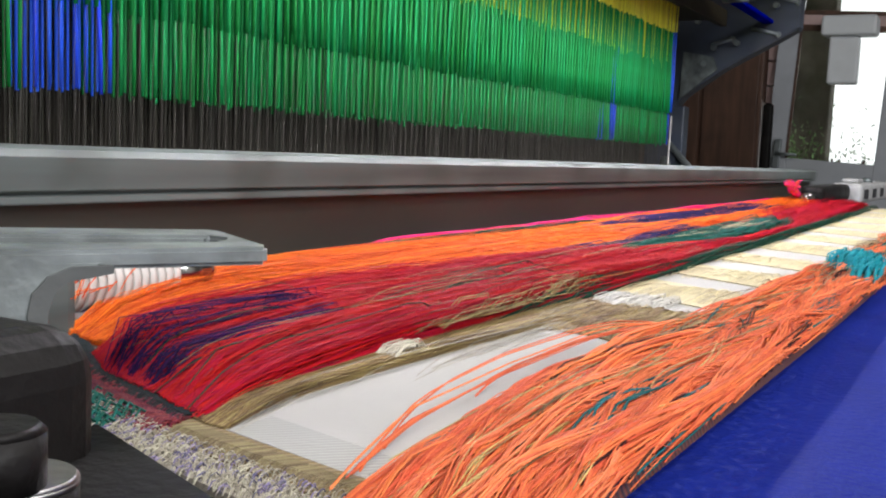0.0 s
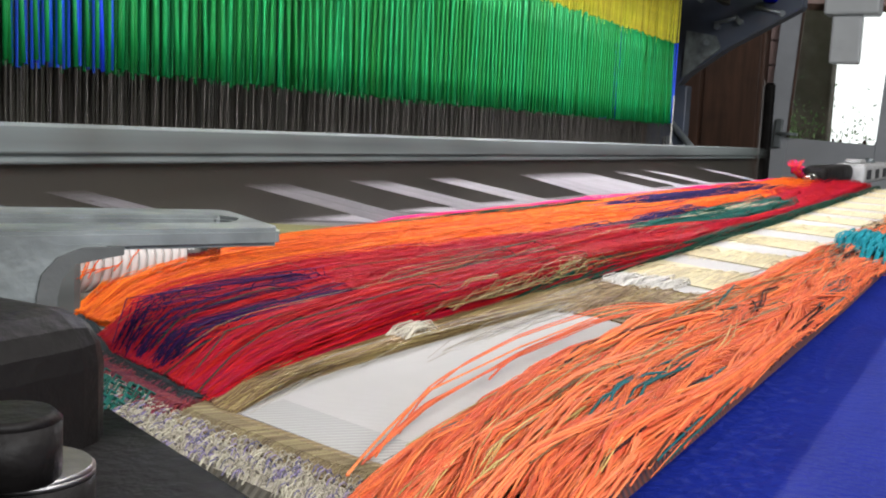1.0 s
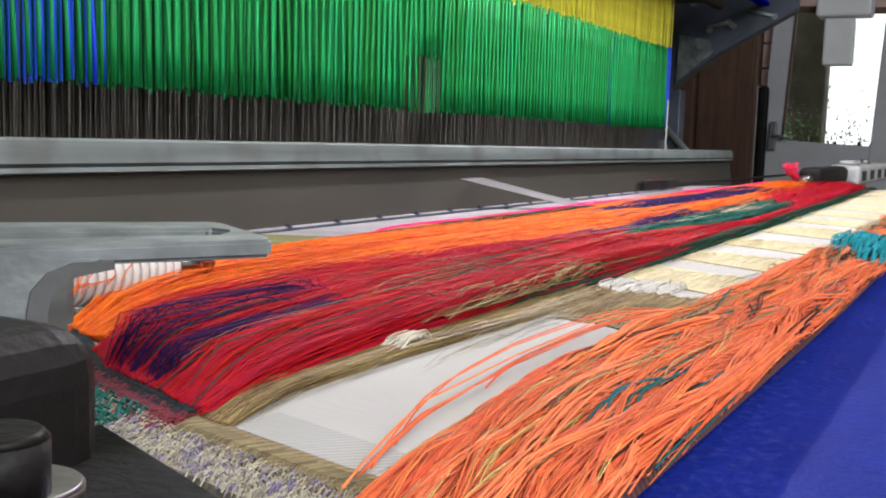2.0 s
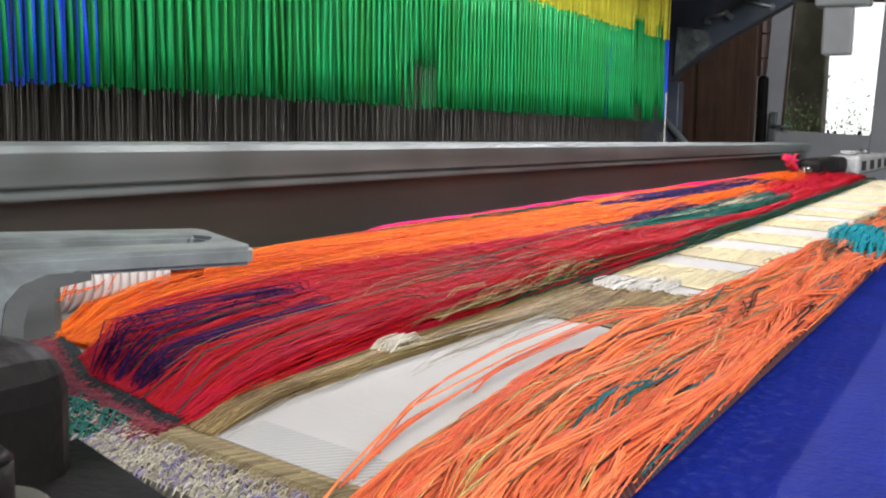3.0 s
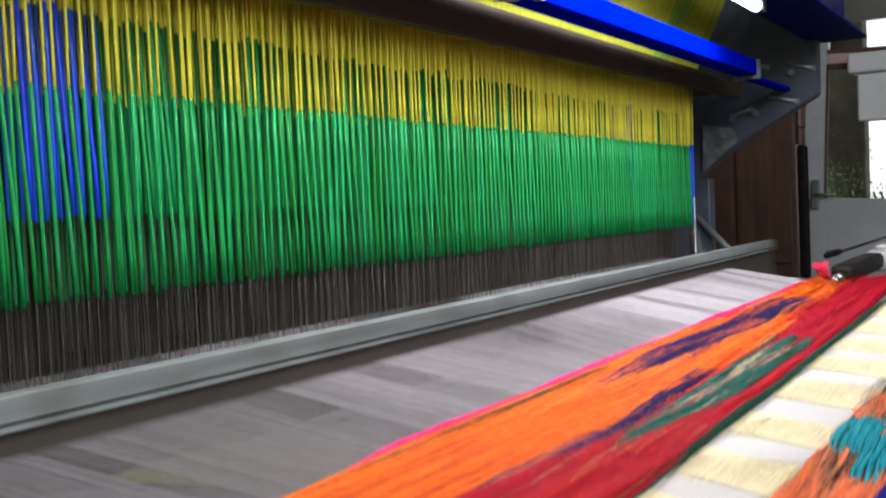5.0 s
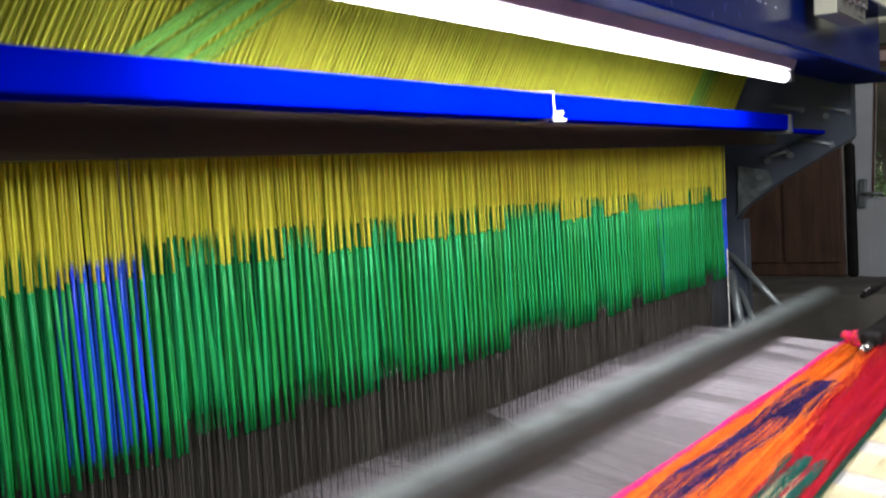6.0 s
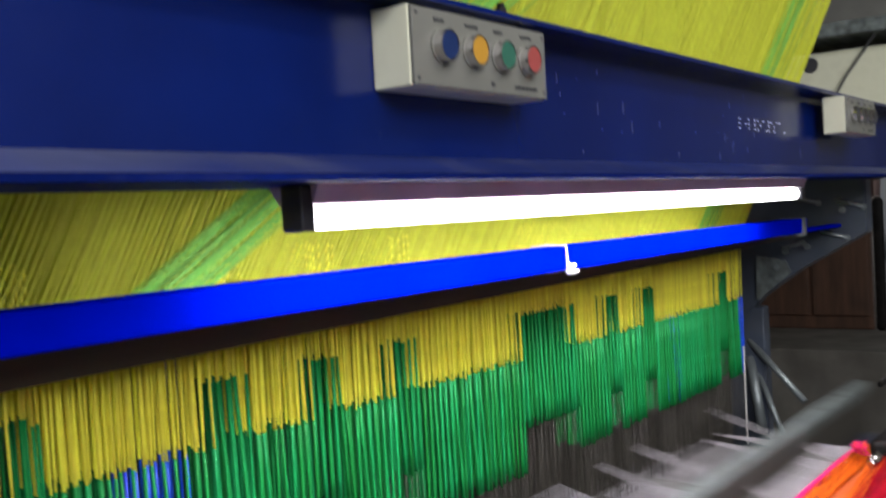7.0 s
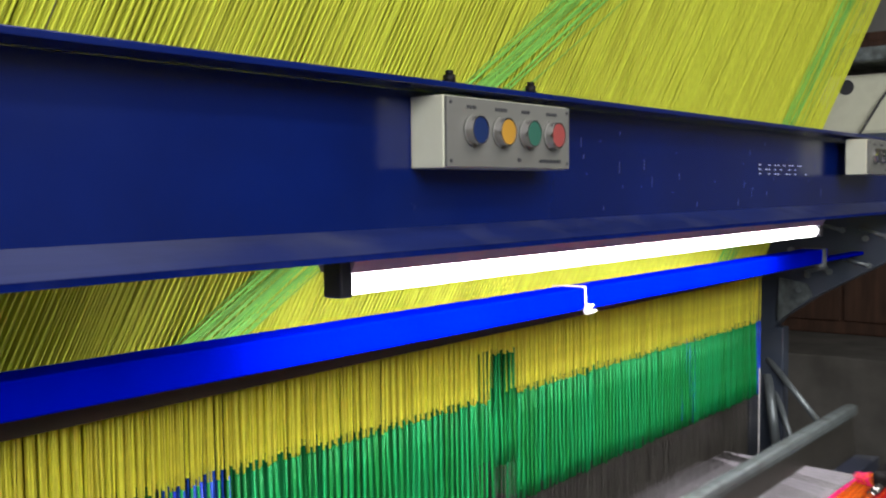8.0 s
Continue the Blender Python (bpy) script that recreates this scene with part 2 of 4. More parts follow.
def strands(name, paths, radius, mat, parent=None, sides=3, label=""):
    """Many thin threads, each a smooth tube along its own path (arrays of points), joined in one mesh."""
    verts, faces, base = [], [], 0
    ang = np.arange(sides) * 2 * math.pi / sides
    for path in paths:
        p = np.asarray(path, float)
        n = len(p)
        t = np.gradient(p, axis=0)
        t /= np.linalg.norm(t, axis=1)[:, None] + 1e-12
        ref = np.array([0, 0, 1.0]) if abs(t[0][2]) < 0.8 else np.array([0, 1.0, 0])
        s = np.cross(t, ref)
        s /= np.linalg.norm(s, axis=1)[:, None] + 1e-12
        u = np.cross(s, t)
        r = radius * np.random.uniform(0.8, 1.2)
        ring = p[:, None, :] + r * (np.cos(ang)[None, :, None] * s[:, None, :] + np.sin(ang)[None, :, None] * u[:, None, :])
        verts.append(ring.reshape(-1, 3))
        i = np.arange(n - 1)[:, None] * sides
        j = np.arange(sides)[None, :]
        k = (j + 1) % sides
        faces.append(np.stack([base + i + j, base + i + k, base + i + sides + k, base + i + sides + j], -1).reshape(-1, 4))
        base += n * sides
    v, f = np.concatenate(verts), np.concatenate(faces)
    me = bpy.data.meshes.new(name)
    me.vertices.add(len(v)), me.loops.add(len(f) * 4), me.polygons.add(len(f))
    me.vertices.foreach_set("co", v.astype(np.float32).ravel())
    me.loops.foreach_set("vertex_index", f.astype(np.int32).ravel())
    me.polygons.foreach_set("loop_start", np.arange(len(f), dtype=np.int32) * 4)
    me.polygons.foreach_set("use_smooth", np.ones(len(f), bool))
    me.update(calc_edges=True)
    me.materials.append(mat)
    ob = new(name, me)
    if parent:
        ob.parent = parent
    if label:
        ob["label"] = label
    return ob


rng = np.random.default_rng(7)
FELL_Y, CLOTH_Z = 0.33, 0.950

# ---- the hall ----
EX = 9.0
tagged(part("floor", boxed(-3, -3.5, -0.1, EX, 4.2, 0, 0), FLOOR), "grey dusty concrete factory floor", "floor", kind="structure")
tagged(part("ceiling", boxed(-3, -3.5, 3.6, EX, 4.2, 3.7, 0), WALL), "dim grey factory ceiling", "ceiling", kind="structure")
tagged(part("wall_west", boxed(-3.1, -3.5, 0, -3, 4.2, 3.6), WALL), "dusty plaster factory wall", "wall", kind="structure")
tagged(part("wall_south", boxed(-3, -3.6, 0, EX, -3.5, 3.6), WALL), "dusty plaster factory wall", "wall", kind="structure")
tagged(part("wall_north", boxed(-3, 4.2, 0, EX, 4.3, 3.6), WALL), "dusty plaster factory wall", "wall", kind="structure")
tagged(part("platform", boxed(5.2, -3.5, 0.0, EX, 4.2, 0.62, 0.01), FLOOR), "raised grey concrete platform behind the loom", "platform", kind="structure")
# far wall with the opening of the glazed door
OX, OY0, OY1, OZ1 = 6.35, 0.36, 1.22, 2.28
wall = thing("wall_east", "dusty plaster wall around a glazed steel door", "wall", kind="structure")
for a in ((OX, -3.5, 0.62, OX + 0.12, OY0, 3.6), (OX, OY1, 0.62, OX + 0.12, 4.2, 3.6), (OX, OY0, OZ1, OX + 0.12, OY1, 3.6)):
    part("wall_panel", boxed(*a), WALL, wall)

SKYGLOW = material("bright_daylight", (1.0, 1.0, 1.0), 0.9, 0, 0.05, 2, emit=1.2)
tagged(part("backdrop", boxed(8.6, -1.6, 0.62, 8.65, 3.0, 3.4), SKYGLOW), "overexposed bright daylight outside", "backdrop", kind="structure")
GLASS = material("dusty_glass", (0.9, 0.95, 0.95), 0.05, 0, 0.02, 5)
GLASS.node_tree.nodes["Principled BSDF"].inputs["Transmission Weight"].default_value = 1.0
GLASS.node_tree.nodes["Principled BSDF"].inputs["IOR"].default_value = 1.05
LEAF = material("dull_foliage", (0.20, 0.32, 0.12), 0.7, 0, 0.4, 9, island=0.4)
PALE = material("pale_grey_plastic", (0.74, 0.77, 0.80), 0.5, 0, 0.06, 6, dirt=(0.55, 0.57, 0.58), dirt_scale=4, dirt_amount=0.5)
REFLECTION_DARK = material("dim_outside_wall", (0.16, 0.135, 0.10), 0.9, 0, 0.5, 5, 0.3, 30, dirt=(0.05, 0.06, 0.03), dirt_scale=3, dirt_amount=0.8)
CARTON = material("faded_cartons", (0.50, 0.36, 0.34), 0.8, 0, 0.2, 6)


def glazed_door():
    """Grey steel door with a large pane, a little out of plumb."""
    d = thing("door_1", "grey painted steel door with a large glass pane", "door", kind="structure", at=pose(6.0, 1.09, 1.06, 2.6, 0, 0))
    part("stile", boxed(0, 0, -0.44, 0.05, 0.115, 1.15, 0.004), GREYPAINT, d)
    part("stile", boxed(0, -0.73, -0.44, 0.05, -0.46, 1.15, 0.004), GREYPAINT, d)
    part("kick_panel", boxed(0.004, -0.46, -0.44, 0.046, 0, 0.0, 0.003), GREYPAINT, d)
    part("rail", boxed(0.0, -0.46, 0.72, 0.05, 0, 0.80, 0.003), CARTON, d, "faded brown cross rail")
    part("glazing_bead", boxed(-0.006, -0.46, 0.79, 0.0, 0.006, 0.812), WOOD, d)
    part("transom", boxed(0.002, -0.46, 1.05, 0.048, 0, 1.15, 0.003), GREYPAINT, d)
    part("pane", boxed(0.02, -0.46, 0.0, 0.026, 0, 0.72), GLASS, d, "dusty glass pane").visible_shadow = False
    part("pane", boxed(0.02, -0.46, 0.80, 0.026, 0, 1.05), GLASS, d, "dusty glass pane").visible_shadow = False
    part("glazing_bead", boxed(-0.006, -0.008, 0.0, 0.0, 0.006, 0.72), WOOD, d)
    part("glazing_bead", boxed(-0.006, -0.46, 0.70, 0.0, 0.006, 0.735), WOOD, d)
    bm = boxed(-0.03, 0.03, -0.06, 0.0, 0.07, 0.10, 0.006)
    rod(bm, (-0.045, 0.05, 0.02), (-0.045, -0.06, 0.02), 0.009, 8)
    part("door_handle", bm, STEEL, d, "dull steel lever handle")


glazed_door()
tagged(part("hanging_case", boxed(5.84, 0.735, 1.46, 5.93, 0.885, 1.71, 0.012), PALE), "pale grey plastic case hanging before the door pane", "case")
tagged(part("hanging_case", boxed(5.80, 0.65, 1.71, 5.95, 0.925, 1.815, 0.015), PALE), "pale grey plastic hood above the hanging case", "case")
# added panel behind the glass, its dark green tone standing for pane reflections
tagged(part("outside_wall", boxed(7.2, 1.06, 0.62, 7.4, 2.2, 2.9, 0.02), REFLECTION_DARK), "dark panel standing for greenish reflections in the door pane", "wall", kind="structure")


def shrub(at, n, size, leaf):
    """A loose bush of many small leaves on a few stems."""
    t = thing("shrub", "small green bush seen through the door pane", "bush", at=at)
    bm = bmesh.new()
    for i in range(n):
        c = Vector((rng.normal(0, size * 0.35), rng.normal(0, size * 0.26), abs(rng.normal(size * 0.8, size * 0.38))))
        q = Euler(rng.uniform(0, 6.28, 3)).to_matrix()
        l = size * rng.uniform(0.022, 0.05)
        bm.faces.new([bm.verts.new(c + q @ Vector(p)) for p in ((-l, 0, 0), (0, l * 0.4, l * 0.1), (l, 0, 0), (0, -l * 0.4, l * 0.1))])
    part("foliage", bm, leaf, t)["kind"] = "stuff"
    bm = bmesh.new()
    for i in range(6):
        rod(bm, (0, 0, 0), (rng.normal(0, size * 0.3), rng.normal(0, size * 0.3), size), size * 0.02, 5)
    part("stem", bm, WOOD, t)


shrub(pose(7.0, 1.26, 0.62), 1300, 0.42, LEAF)
# far bush: leaf colour paled to carry the glare of the daylight
shrub(pose(8.2, 1.03, 0.62), 420, 0.46, material("sunlit_pale_foliage", (0.75, 0.86, 0.66), 0.7, 0, 0.3, 9, island=0.3))

# ---- loom: the fixed frame ----
X0, X1 = -0.35, 2.30           # ends of the loom
def yz_slab(points, x0, x1, bevel=0.0):
    bm = extrude_profile(points, x0, x1)
    if bevel:
        bmesh.ops.bevel(bm, geom=list(bm.edges), offset=bevel, segments=2, affect="EDGES")
    return bm


FRAME = material("dark_slate_paint", (0.040, 0.050, 0.072), 0.35, 0, 0.3, 8, 0.1, 60, dirt=(0.07, 0.075, 0.085), dirt_scale=9, dirt_amount=0.5)
frame_t = thing("loom_frame", "dark slate steel loom side frames and cross members", "loom frame")
for sx in (2.38, -0.46):
    part("head_plate", yz_slab([(0.66, 1.165), (0.578, 1.223), (0.42, 1.31), (0.42, 1.60), (0.95, 1.60), (0.95, 1.13), (0.69, 1.13)], sx, sx + 0.05, 0.003), FRAME, frame_t)
    part("leg", boxed(sx + 0.005, 0.66, 0.0, sx + 0.045, 0.75, 1.14, 0.004), FRAME, frame_t)
    part("sill_plate", boxed(sx - 0.05, 0.02, 0.0, sx + 0.06, 0.66, 0.80, 0.006), FRAME, frame_t)
    part("gusset", yz_slab([(0.672, 1.154), (0.588, 1.222), (0.60, 1.25), (0.668, 1.262)], sx - 0.008, sx - 0.002, 0.001), GALV, frame_t, "light grey steel gusset")
    for ya, za, yb, zb in ((0.588, 1.394, 0.523, 1.378), (0.485, 1.382, 0.426, 1.366), (0.520, 1.312, 0.463, 1.298), (0.607, 1.277, 0.561, 1.289)):
        bm = rodded((sx - 0.002, ya, za), (sx - 0.002, yb, zb), 0.0042, 8)
        rod(bm, (sx - 0.004, yb, zb), (sx + 0.001, yb, zb), 0.007, 10)
        part("slot_edge", bm, STEEL, frame_t, "bright worn slot edge")
    for y, z in ((0.62, 1.235), (0.60, 1.27), (0.55, 1.28), (0.47, 1.36), (0.64, 1.33)):
        part("bolt", rodded((sx - 0.012, y, z), (sx + 0.002, y, z), 0.007, 6), STEEL, frame_t)
part("cross_member", boxed(-0.41, 0.85, 0.35, 2.38, 1.05, 0.80, 0.01), FRAME, frame_t)
part("cross_member", boxed(-0.41, 0.09, 0.30, 2.33, 0.26, 0.88, 0.01), FRAME, frame_t)
part("inner_rail", boxed(-0.41, 0.60, 0.70, 2.38, 0.64, 0.78, 0.004), FRAME, frame_t)
# grey levers and cables at the far end behind the harness
bm = bmesh.new()
for a, b, r in (((2.39, 0.70, 1.06), (2.34, 0.56, 0.93), 0.008), ((2.39, 0.70, 1.02), (2.34, 0.66, 0.86), 0.012), ((2.39, 0.68, 0.98), (2.35, 0.60, 0.80), 0.007)):
    rod(bm, a, b, r, 8)
part("end_linkage", bm, STEEL, frame_t, "worn grey steel linkage rods")

beam = thing("loom_beam", "navy blue painted steel channel beam", "beam")
part("web", boxed(-0.46, 0.372, 1.440, 2.45, 0.380, 1.566), NAVY, beam)
part("top_flange", boxed(-0.46, 0.335, 1.5665, 2.45, 0.50, 1.572, 0.001), NAVY, beam)
part("bottom_flange", extrude_profile([(0.3715, 1.447), (0.326, 1.431), (0.326, 1.4265), (0.44, 1.4265), (0.44, 1.4315), (0.3805, 1.439), (0.3715, 1.439)], -0.46, 2.45), NAVY_SATIN, beam)
part("flange_slope", extrude_profile([(0.3714, 1.4476), (0.3255, 1.4316), (0.3255, 1.4312), (0.3714, 1.4471)], -0.46, 2.45), NAVY_DULL, beam, "dusty upper face of the flange")
bm = bmesh.new()
for k, row in enumerate(("10010110101101100", "10110101001010000", "10010110011010001")):
    for q, c in enumerate(row):
        if c == "1":
            x = 1.45 + 0.013 * q
            box(bm, x, 0.3713, 1.5125 - 0.0068 * k, x + 0.006, 0.3722, 1.5142 - 0.0068 * k)
part("stamp_mark", bm, PAINTMARK, beam, "worn white stamped marks")
bm = bmesh.new()
for i in range(34):
    x, z = rng.uniform(0.9, 1.75), rng.uniform(1.452, 1.545)
    box(bm, x, 0.3714, z, x + rng.uniform(0.0006, 0.0016), 0.3722, z + abs(rng.normal(0, 0.006)) + 0.001)
part("scuff_mark", bm, material("pale_scuffs", (0.06, 0.065, 0.13), 0.5, 0, 0.3, 90), beam, "pale vertical scuffs")["kind"] = "stuff"
for x in (0.655, 0.785):
    bm = rodded((x, 0.35, 1.572), (x, 0.35, 1.580), 0.006, 6)
    rod(bm, (x, 0.35, 1.580), (x, 0.35, 1.584), 0.0035, 8)
    part("bolt", bm, BLACK, beam)

bar = thing("guide_bar", "bright blue painted steel bar before the harness", "bar")
part("bar", boxed(-0.45, 0.46, 1.3245, 2.07, 0.50, 1.353, 0.002), BAR_BLUE, bar)
part("end_bracket", boxed(2.071, 0.475, 1.322, 2.40, 0.50, 1.330, 0.002), BAR_BLUE, bar)
part("clamp", boxed(2.035, 0.456, 1.318, 2.05, 0.504, 1.354, 0.001), GALV, bar, "pale steel clamp")


def knot():
    """White string looped round the bar and knotted before it."""
    k = thing("string", "white string knotted round the blue bar", "string")
    loop = [(1.079, 0.4575, 1.326), (1.078, 0.4575, 1.338), (1.077, 0.4575, 1.3545), (1.074, 0.48, 1.3555), (1.072, 0.502, 1.3545), (1.072, 0.502, 1.3225), (1.076, 0.48, 1.3225), (1.079, 0.4575, 1.326)]
    strands("loop", [loop], 0.0016, WHITE_CORD, k, 8)
    ends = []
    for i in range(7):
        a = rng.uniform(0, 6.28)
        ends.append([(1.079 + 0.0055 * math.cos(a + w), 0.453 + 0.004 * math.sin(2 * w), 1.326 + 0.0055 * math.sin(a + w * 1.4)) for w in np.linspace(0, 4, 9)])
    ends.append([(1.079, 0.452, 1.325), (1.087, 0.452, 1.321), (1.096, 0.453, 1.323)])
    strands("knot", ends, 0.0016, WHITE_CORD, k, 6)


knot()

lamp = thing("tube_lamp", "lit white tube lamp under the beam, housing lilac from a painted reflection", "lamp")
part("housing", extrude_profile([(TUBE_Y - 0.02, 1.4265), (TUBE_Y + 0.03, 1.4265), (TUBE_Y + 0.02, 1.412), (TUBE_Y - 0.014, 1.412)], 0.552, 1.76), LAMP_BODY, lamp)
part("tube", rodded((0.556, TUBE_Y, TUBE_Z - 0.0030), (1.75, TUBE_Y, TUBE_Z - 0.0030), 0.0093, 16), GLOW, lamp, "glowing white tube")
for a, b in ((0.541, 0.5555), (1.751, 1.768)):
    part("end_cap", boxed(a, TUBE_Y - 0.013, 1.392, b, TUBE_Y + 0.008, 1.4262, 0.002), LAMP_CAP, lamp, "black lamp end cap")

# ---- breast cover and cloth ----
cover = thing("breast_cover", "blue painted metal breast cover of the loom, glint specks in its colour", "cover")
part("top_plate", extrude_profile([(0.085, 0.940), (0.085, 0.925), (-0.31, 0.90), (-0.32, 0.924), (-0.30, 0.932)], 0.06, 2.28), PLATE_BLUE, cover)
part("apron", extrude_profile([(-0.321, 0.926), (-0.310, 0.899), (-0.34, 0.62), (-0.352, 0.62)], 0.06, 2.28), PLATE_BLUE, cover)
cloth = thing("woven_cloth", "white and gold woven silk cloth on the loom", "cloth")
SEL = [(0.208, 0.066), (0.214, 0.11), (0.224, 0.153), (0.243, 0.203), (0.275, 0.25), (0.285, 0.33)]
part("ground_cloth", slab(SEL + [(1.86, 0.33), (1.90, 0.066)], CLOTH_Z - 0.004, CLOTH_Z), CLOTH, cloth)


# ---- moving sley with the reed ----
sley = thing("sley", "reed in a galvanised cap swinging on the sley", "reed", at=pose(0, 0.345, 0.95))
RX0, RX1 = -0.25, 2.216
part("reed_cap", extrude_profile([(0.0, 0.039), (-0.004, 0.041), (-0.004, 0.0545), (0.001, 0.057), (0.018, 0.057), (0.02, 0.054), (0.02, 0.036), (0.0, 0.036)], RX0, RX1), GALV, sley, "worn galvanised steel reed cap")
part("reed_cap_lip", extrude_profile([(-0.0035, 0.0355), (-0.0035, 0.0385), (0.006, 0.0385), (0.006, 0.0355)], RX0, RX1), GALV, sley)
part("reed", boxed(RX0, 0.003, -0.075, RX1 - 0.003, 0.008, 0.036), REED, sley, "dark fine-wired weaving reed")
part("race_rail", rodded((RX0, -0.036, -0.012), (1.70, -0.036, -0.012), 0.0013, 8), DARK, sley, "thin dark steel guide rail")
for q in range(22):
    x = 0.28 + q * 0.062
    part("guide_pin", boxed(x, -0.038, -0.05, x + 0.003, -0.034, -0.008), DARK, sley)
part("race_board", boxed(RX0, -0.045, -0.085, RX1, 0.012, -0.052, 0.002), DARK, sley)

# ---- harness ----
PITCH = 0.0055
HY, HZ0, HZ1, HTOP = 0.585, 1.045, 1.198, 1.318
LIFT = 0.060
K_BLOCKS = [(0.436, 0.462), (0.632, 0.676), (0.765, 0.81), (0.90, 0.942), (1.175, 1.325), (1.432, 1.466), (1.56, 1.604), (1.90, 1.945)]
M_BLOCKS = [(1.048, 1.112)]
R_BLOCKS = [(1.82, 1.882), (1.952, 1.985)]
B_BLOCKS = [(0.528, 0.612), (1.684, 1.72)]


def sleeve_meshes(n_variants=4):
    """Cord, sleeve and wire meshes in a few slightly bowed shapes."""
    made = []
    for v in range(n_variants):
        bow = rng.normal(0, 0.0006, 4)

        def tube(z0, z1, r, n, sides):
            bm = bmesh.new()
            rings = []
            for i in range(n + 1):
                z = z0 + (z1 - z0) * i / n
                u = (z - 0.9) / 0.4
                dx = bow[0] * math.sin(5 * u) + bow[1] * math.sin(9 * u + 1)
                dy = bow[2] * math.sin(6 * u)
                rings.append([bm.verts.new((dx + r * math.cos(2 * math.pi * k / sides), dy + r * math.sin(2 * math.pi * k / sides), z)) for k in range(sides)])
            for a, b in zip(rings, rings[1:]):
                for k in range(sides):
                    f = bm.faces.new((a[k], a[(k + 1) % sides], b[(k + 1) % sides], b[k]))
                    f.smooth = True
            bm.faces.new(rings[0][::-1]), bm.faces.new(rings[-1])
            return bm

        out = []
        for nm, mat, a in (("cord", YELLOW, (HZ1, HTOP, 0.00125, 1, 5)), ("sleeve", GREEN, (HZ0, HZ1, 0.00165, 4, 6)), ("sleeve", BLUE_S, (HZ0, HZ1, 0.00165, 4, 6)), ("heddle_wire", WIRE, (0.88, HZ0, 0.00035, 1, 4))):
            bm = tube(*a)
            me = bpy.data.meshes.new(nm)
            bm.to_mesh(me)
            bm.free()
            me.materials.append(mat)
            out.append(me)
        made.append(out)
    return made


VARIANTS = sleeve_meshes()


def front_cord(x, y, group, blue=False):
    v = VARIANTS[int(rng.integers(len(VARIANTS)))]
    lean = -(x - 1.2) * 0.9 + rng.normal(0, 0.35)
    c = new("cord", v[0])
    c.parent = group
    c.matrix_basis = pose(x, y, rng.normal(0, 0.0015)) @ Matrix.Translation((0, 0, 1.1)) @ pose(0, 0, 0, rng.normal(0, 0.3), -lean, 0) @ Matrix.Translation((0, 0, -1.1))
    for me in (v[2] if blue else v[1], v[3]):
        o = new(me.name.split(".")[0], me)
        o.parent = c


def rear_rows(group, xs, ys, blue=False):
    """The rows of cords behind the front one, joined by material."""
    top, mid, low = [], [], []
    for y in ys:
        for x in xs:
            xx = x + rng.normal(0, 0.0006) + PITCH * 0.37 * (1 + (y * 1000) % 3)
            k = math.tan(radians((xx - 1.2) * 0.9))
            dz = rng.normal(0, 0.002)
            f = lambda z: (xx + (z - 1.1) * k, y, z + dz)
            top.append([f(HZ1), f(HTOP)]), mid.append([f(HZ0), f(HZ1)]), low.append([f(0.90), f(HZ0)])
    if top:
        for nm, p, r, m in (("rear_cord_mass", top, 0.0023, YELLOW_B), ("rear_sleeve_mass", mid, 0.00165, BLUE_S if blue else GREEN_REAR_SHADED), ("rear_wire_mass", low, 0.0003, WIRE)):
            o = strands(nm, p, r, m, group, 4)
            o["kind"] = "stuff"


HARNESS = {}


def build_harness():
    xs = np.arange(0.20, 2.028, PITCH)

    def which(x):
        for key, blocks in (("K", K_BLOCKS), ("M", M_BLOCKS), ("R", R_BLOCKS), ("B", B_BLOCKS)):
            for i, (a, b) in enumerate(blocks):
                if a <= x < b:
                    return key, i
        return "S", 0

    sets = {}
    for i, x in enumerate(xs):
        key, j = which(x)
        sets.setdefault((key, j), []).append((i, x))
    names = {"K": "green-sleeved harness cords lifted as one block", "M": "green-sleeved harness cords lifted as one block", "R": "green-sleeved harness cords lifted as one block", "B": "blue-sleeved harness cords with yellow tops"}
    for (key, j), items in sets.items():
        if key == "S":
            still = thing("harness_cords", "green-sleeved yellow harness cords above grey heddle wires", "harness", "harness sections")
            a1 = thing("harness_cords", "green-sleeved yellow harness cords lifted for the ground weave", "harness", "harness sections")
            a2 = thing("harness_cords", "rear rows of green-sleeved yellow harness cords", "harness", "harness sections")
            for i, x in items:
                front_cord(x, HY + (0.004 if i % 2 else 0), still if i % 2 else a1, x > 2.013)
            rear_rows(a2, [x for i, x in items], (HY + 0.024,))
            rear_rows(still, [x for i, x in items], (HY + 0.045,))
            HARNESS.update(still=still, A1=a1, A2=a2)
            for y in (0.645, 0.665, 0.685, 0.705):
                row = [[(x + rng.normal(0, 0.0006), y, 0.87), (x + rng.normal(0, 0.0006), y, 1.315)] for x in np.arange(0.20, 2.03, 0.0032)]
                strands("rear_wire_mass", row, 0.0006, WIRE, still, 3)["kind"] = "stuff"
        else:
            for half in (0, 1):
                g = thing("harness_cords", names[key], "harness", "harness sections")
                for i, x in items:
                    if i % 2 == half:
                        front_cord(x, HY + (0.004 if half else 0), g, key == "B" and half == 1)
                ys = (HY + 0.024,) if half else (HY + 0.045,)
                rear_rows(g, [x for i, x in items], ys, key == "B" and half == 1)
                HARNESS[f"{key}{j}{'ab'[half]}"] = g


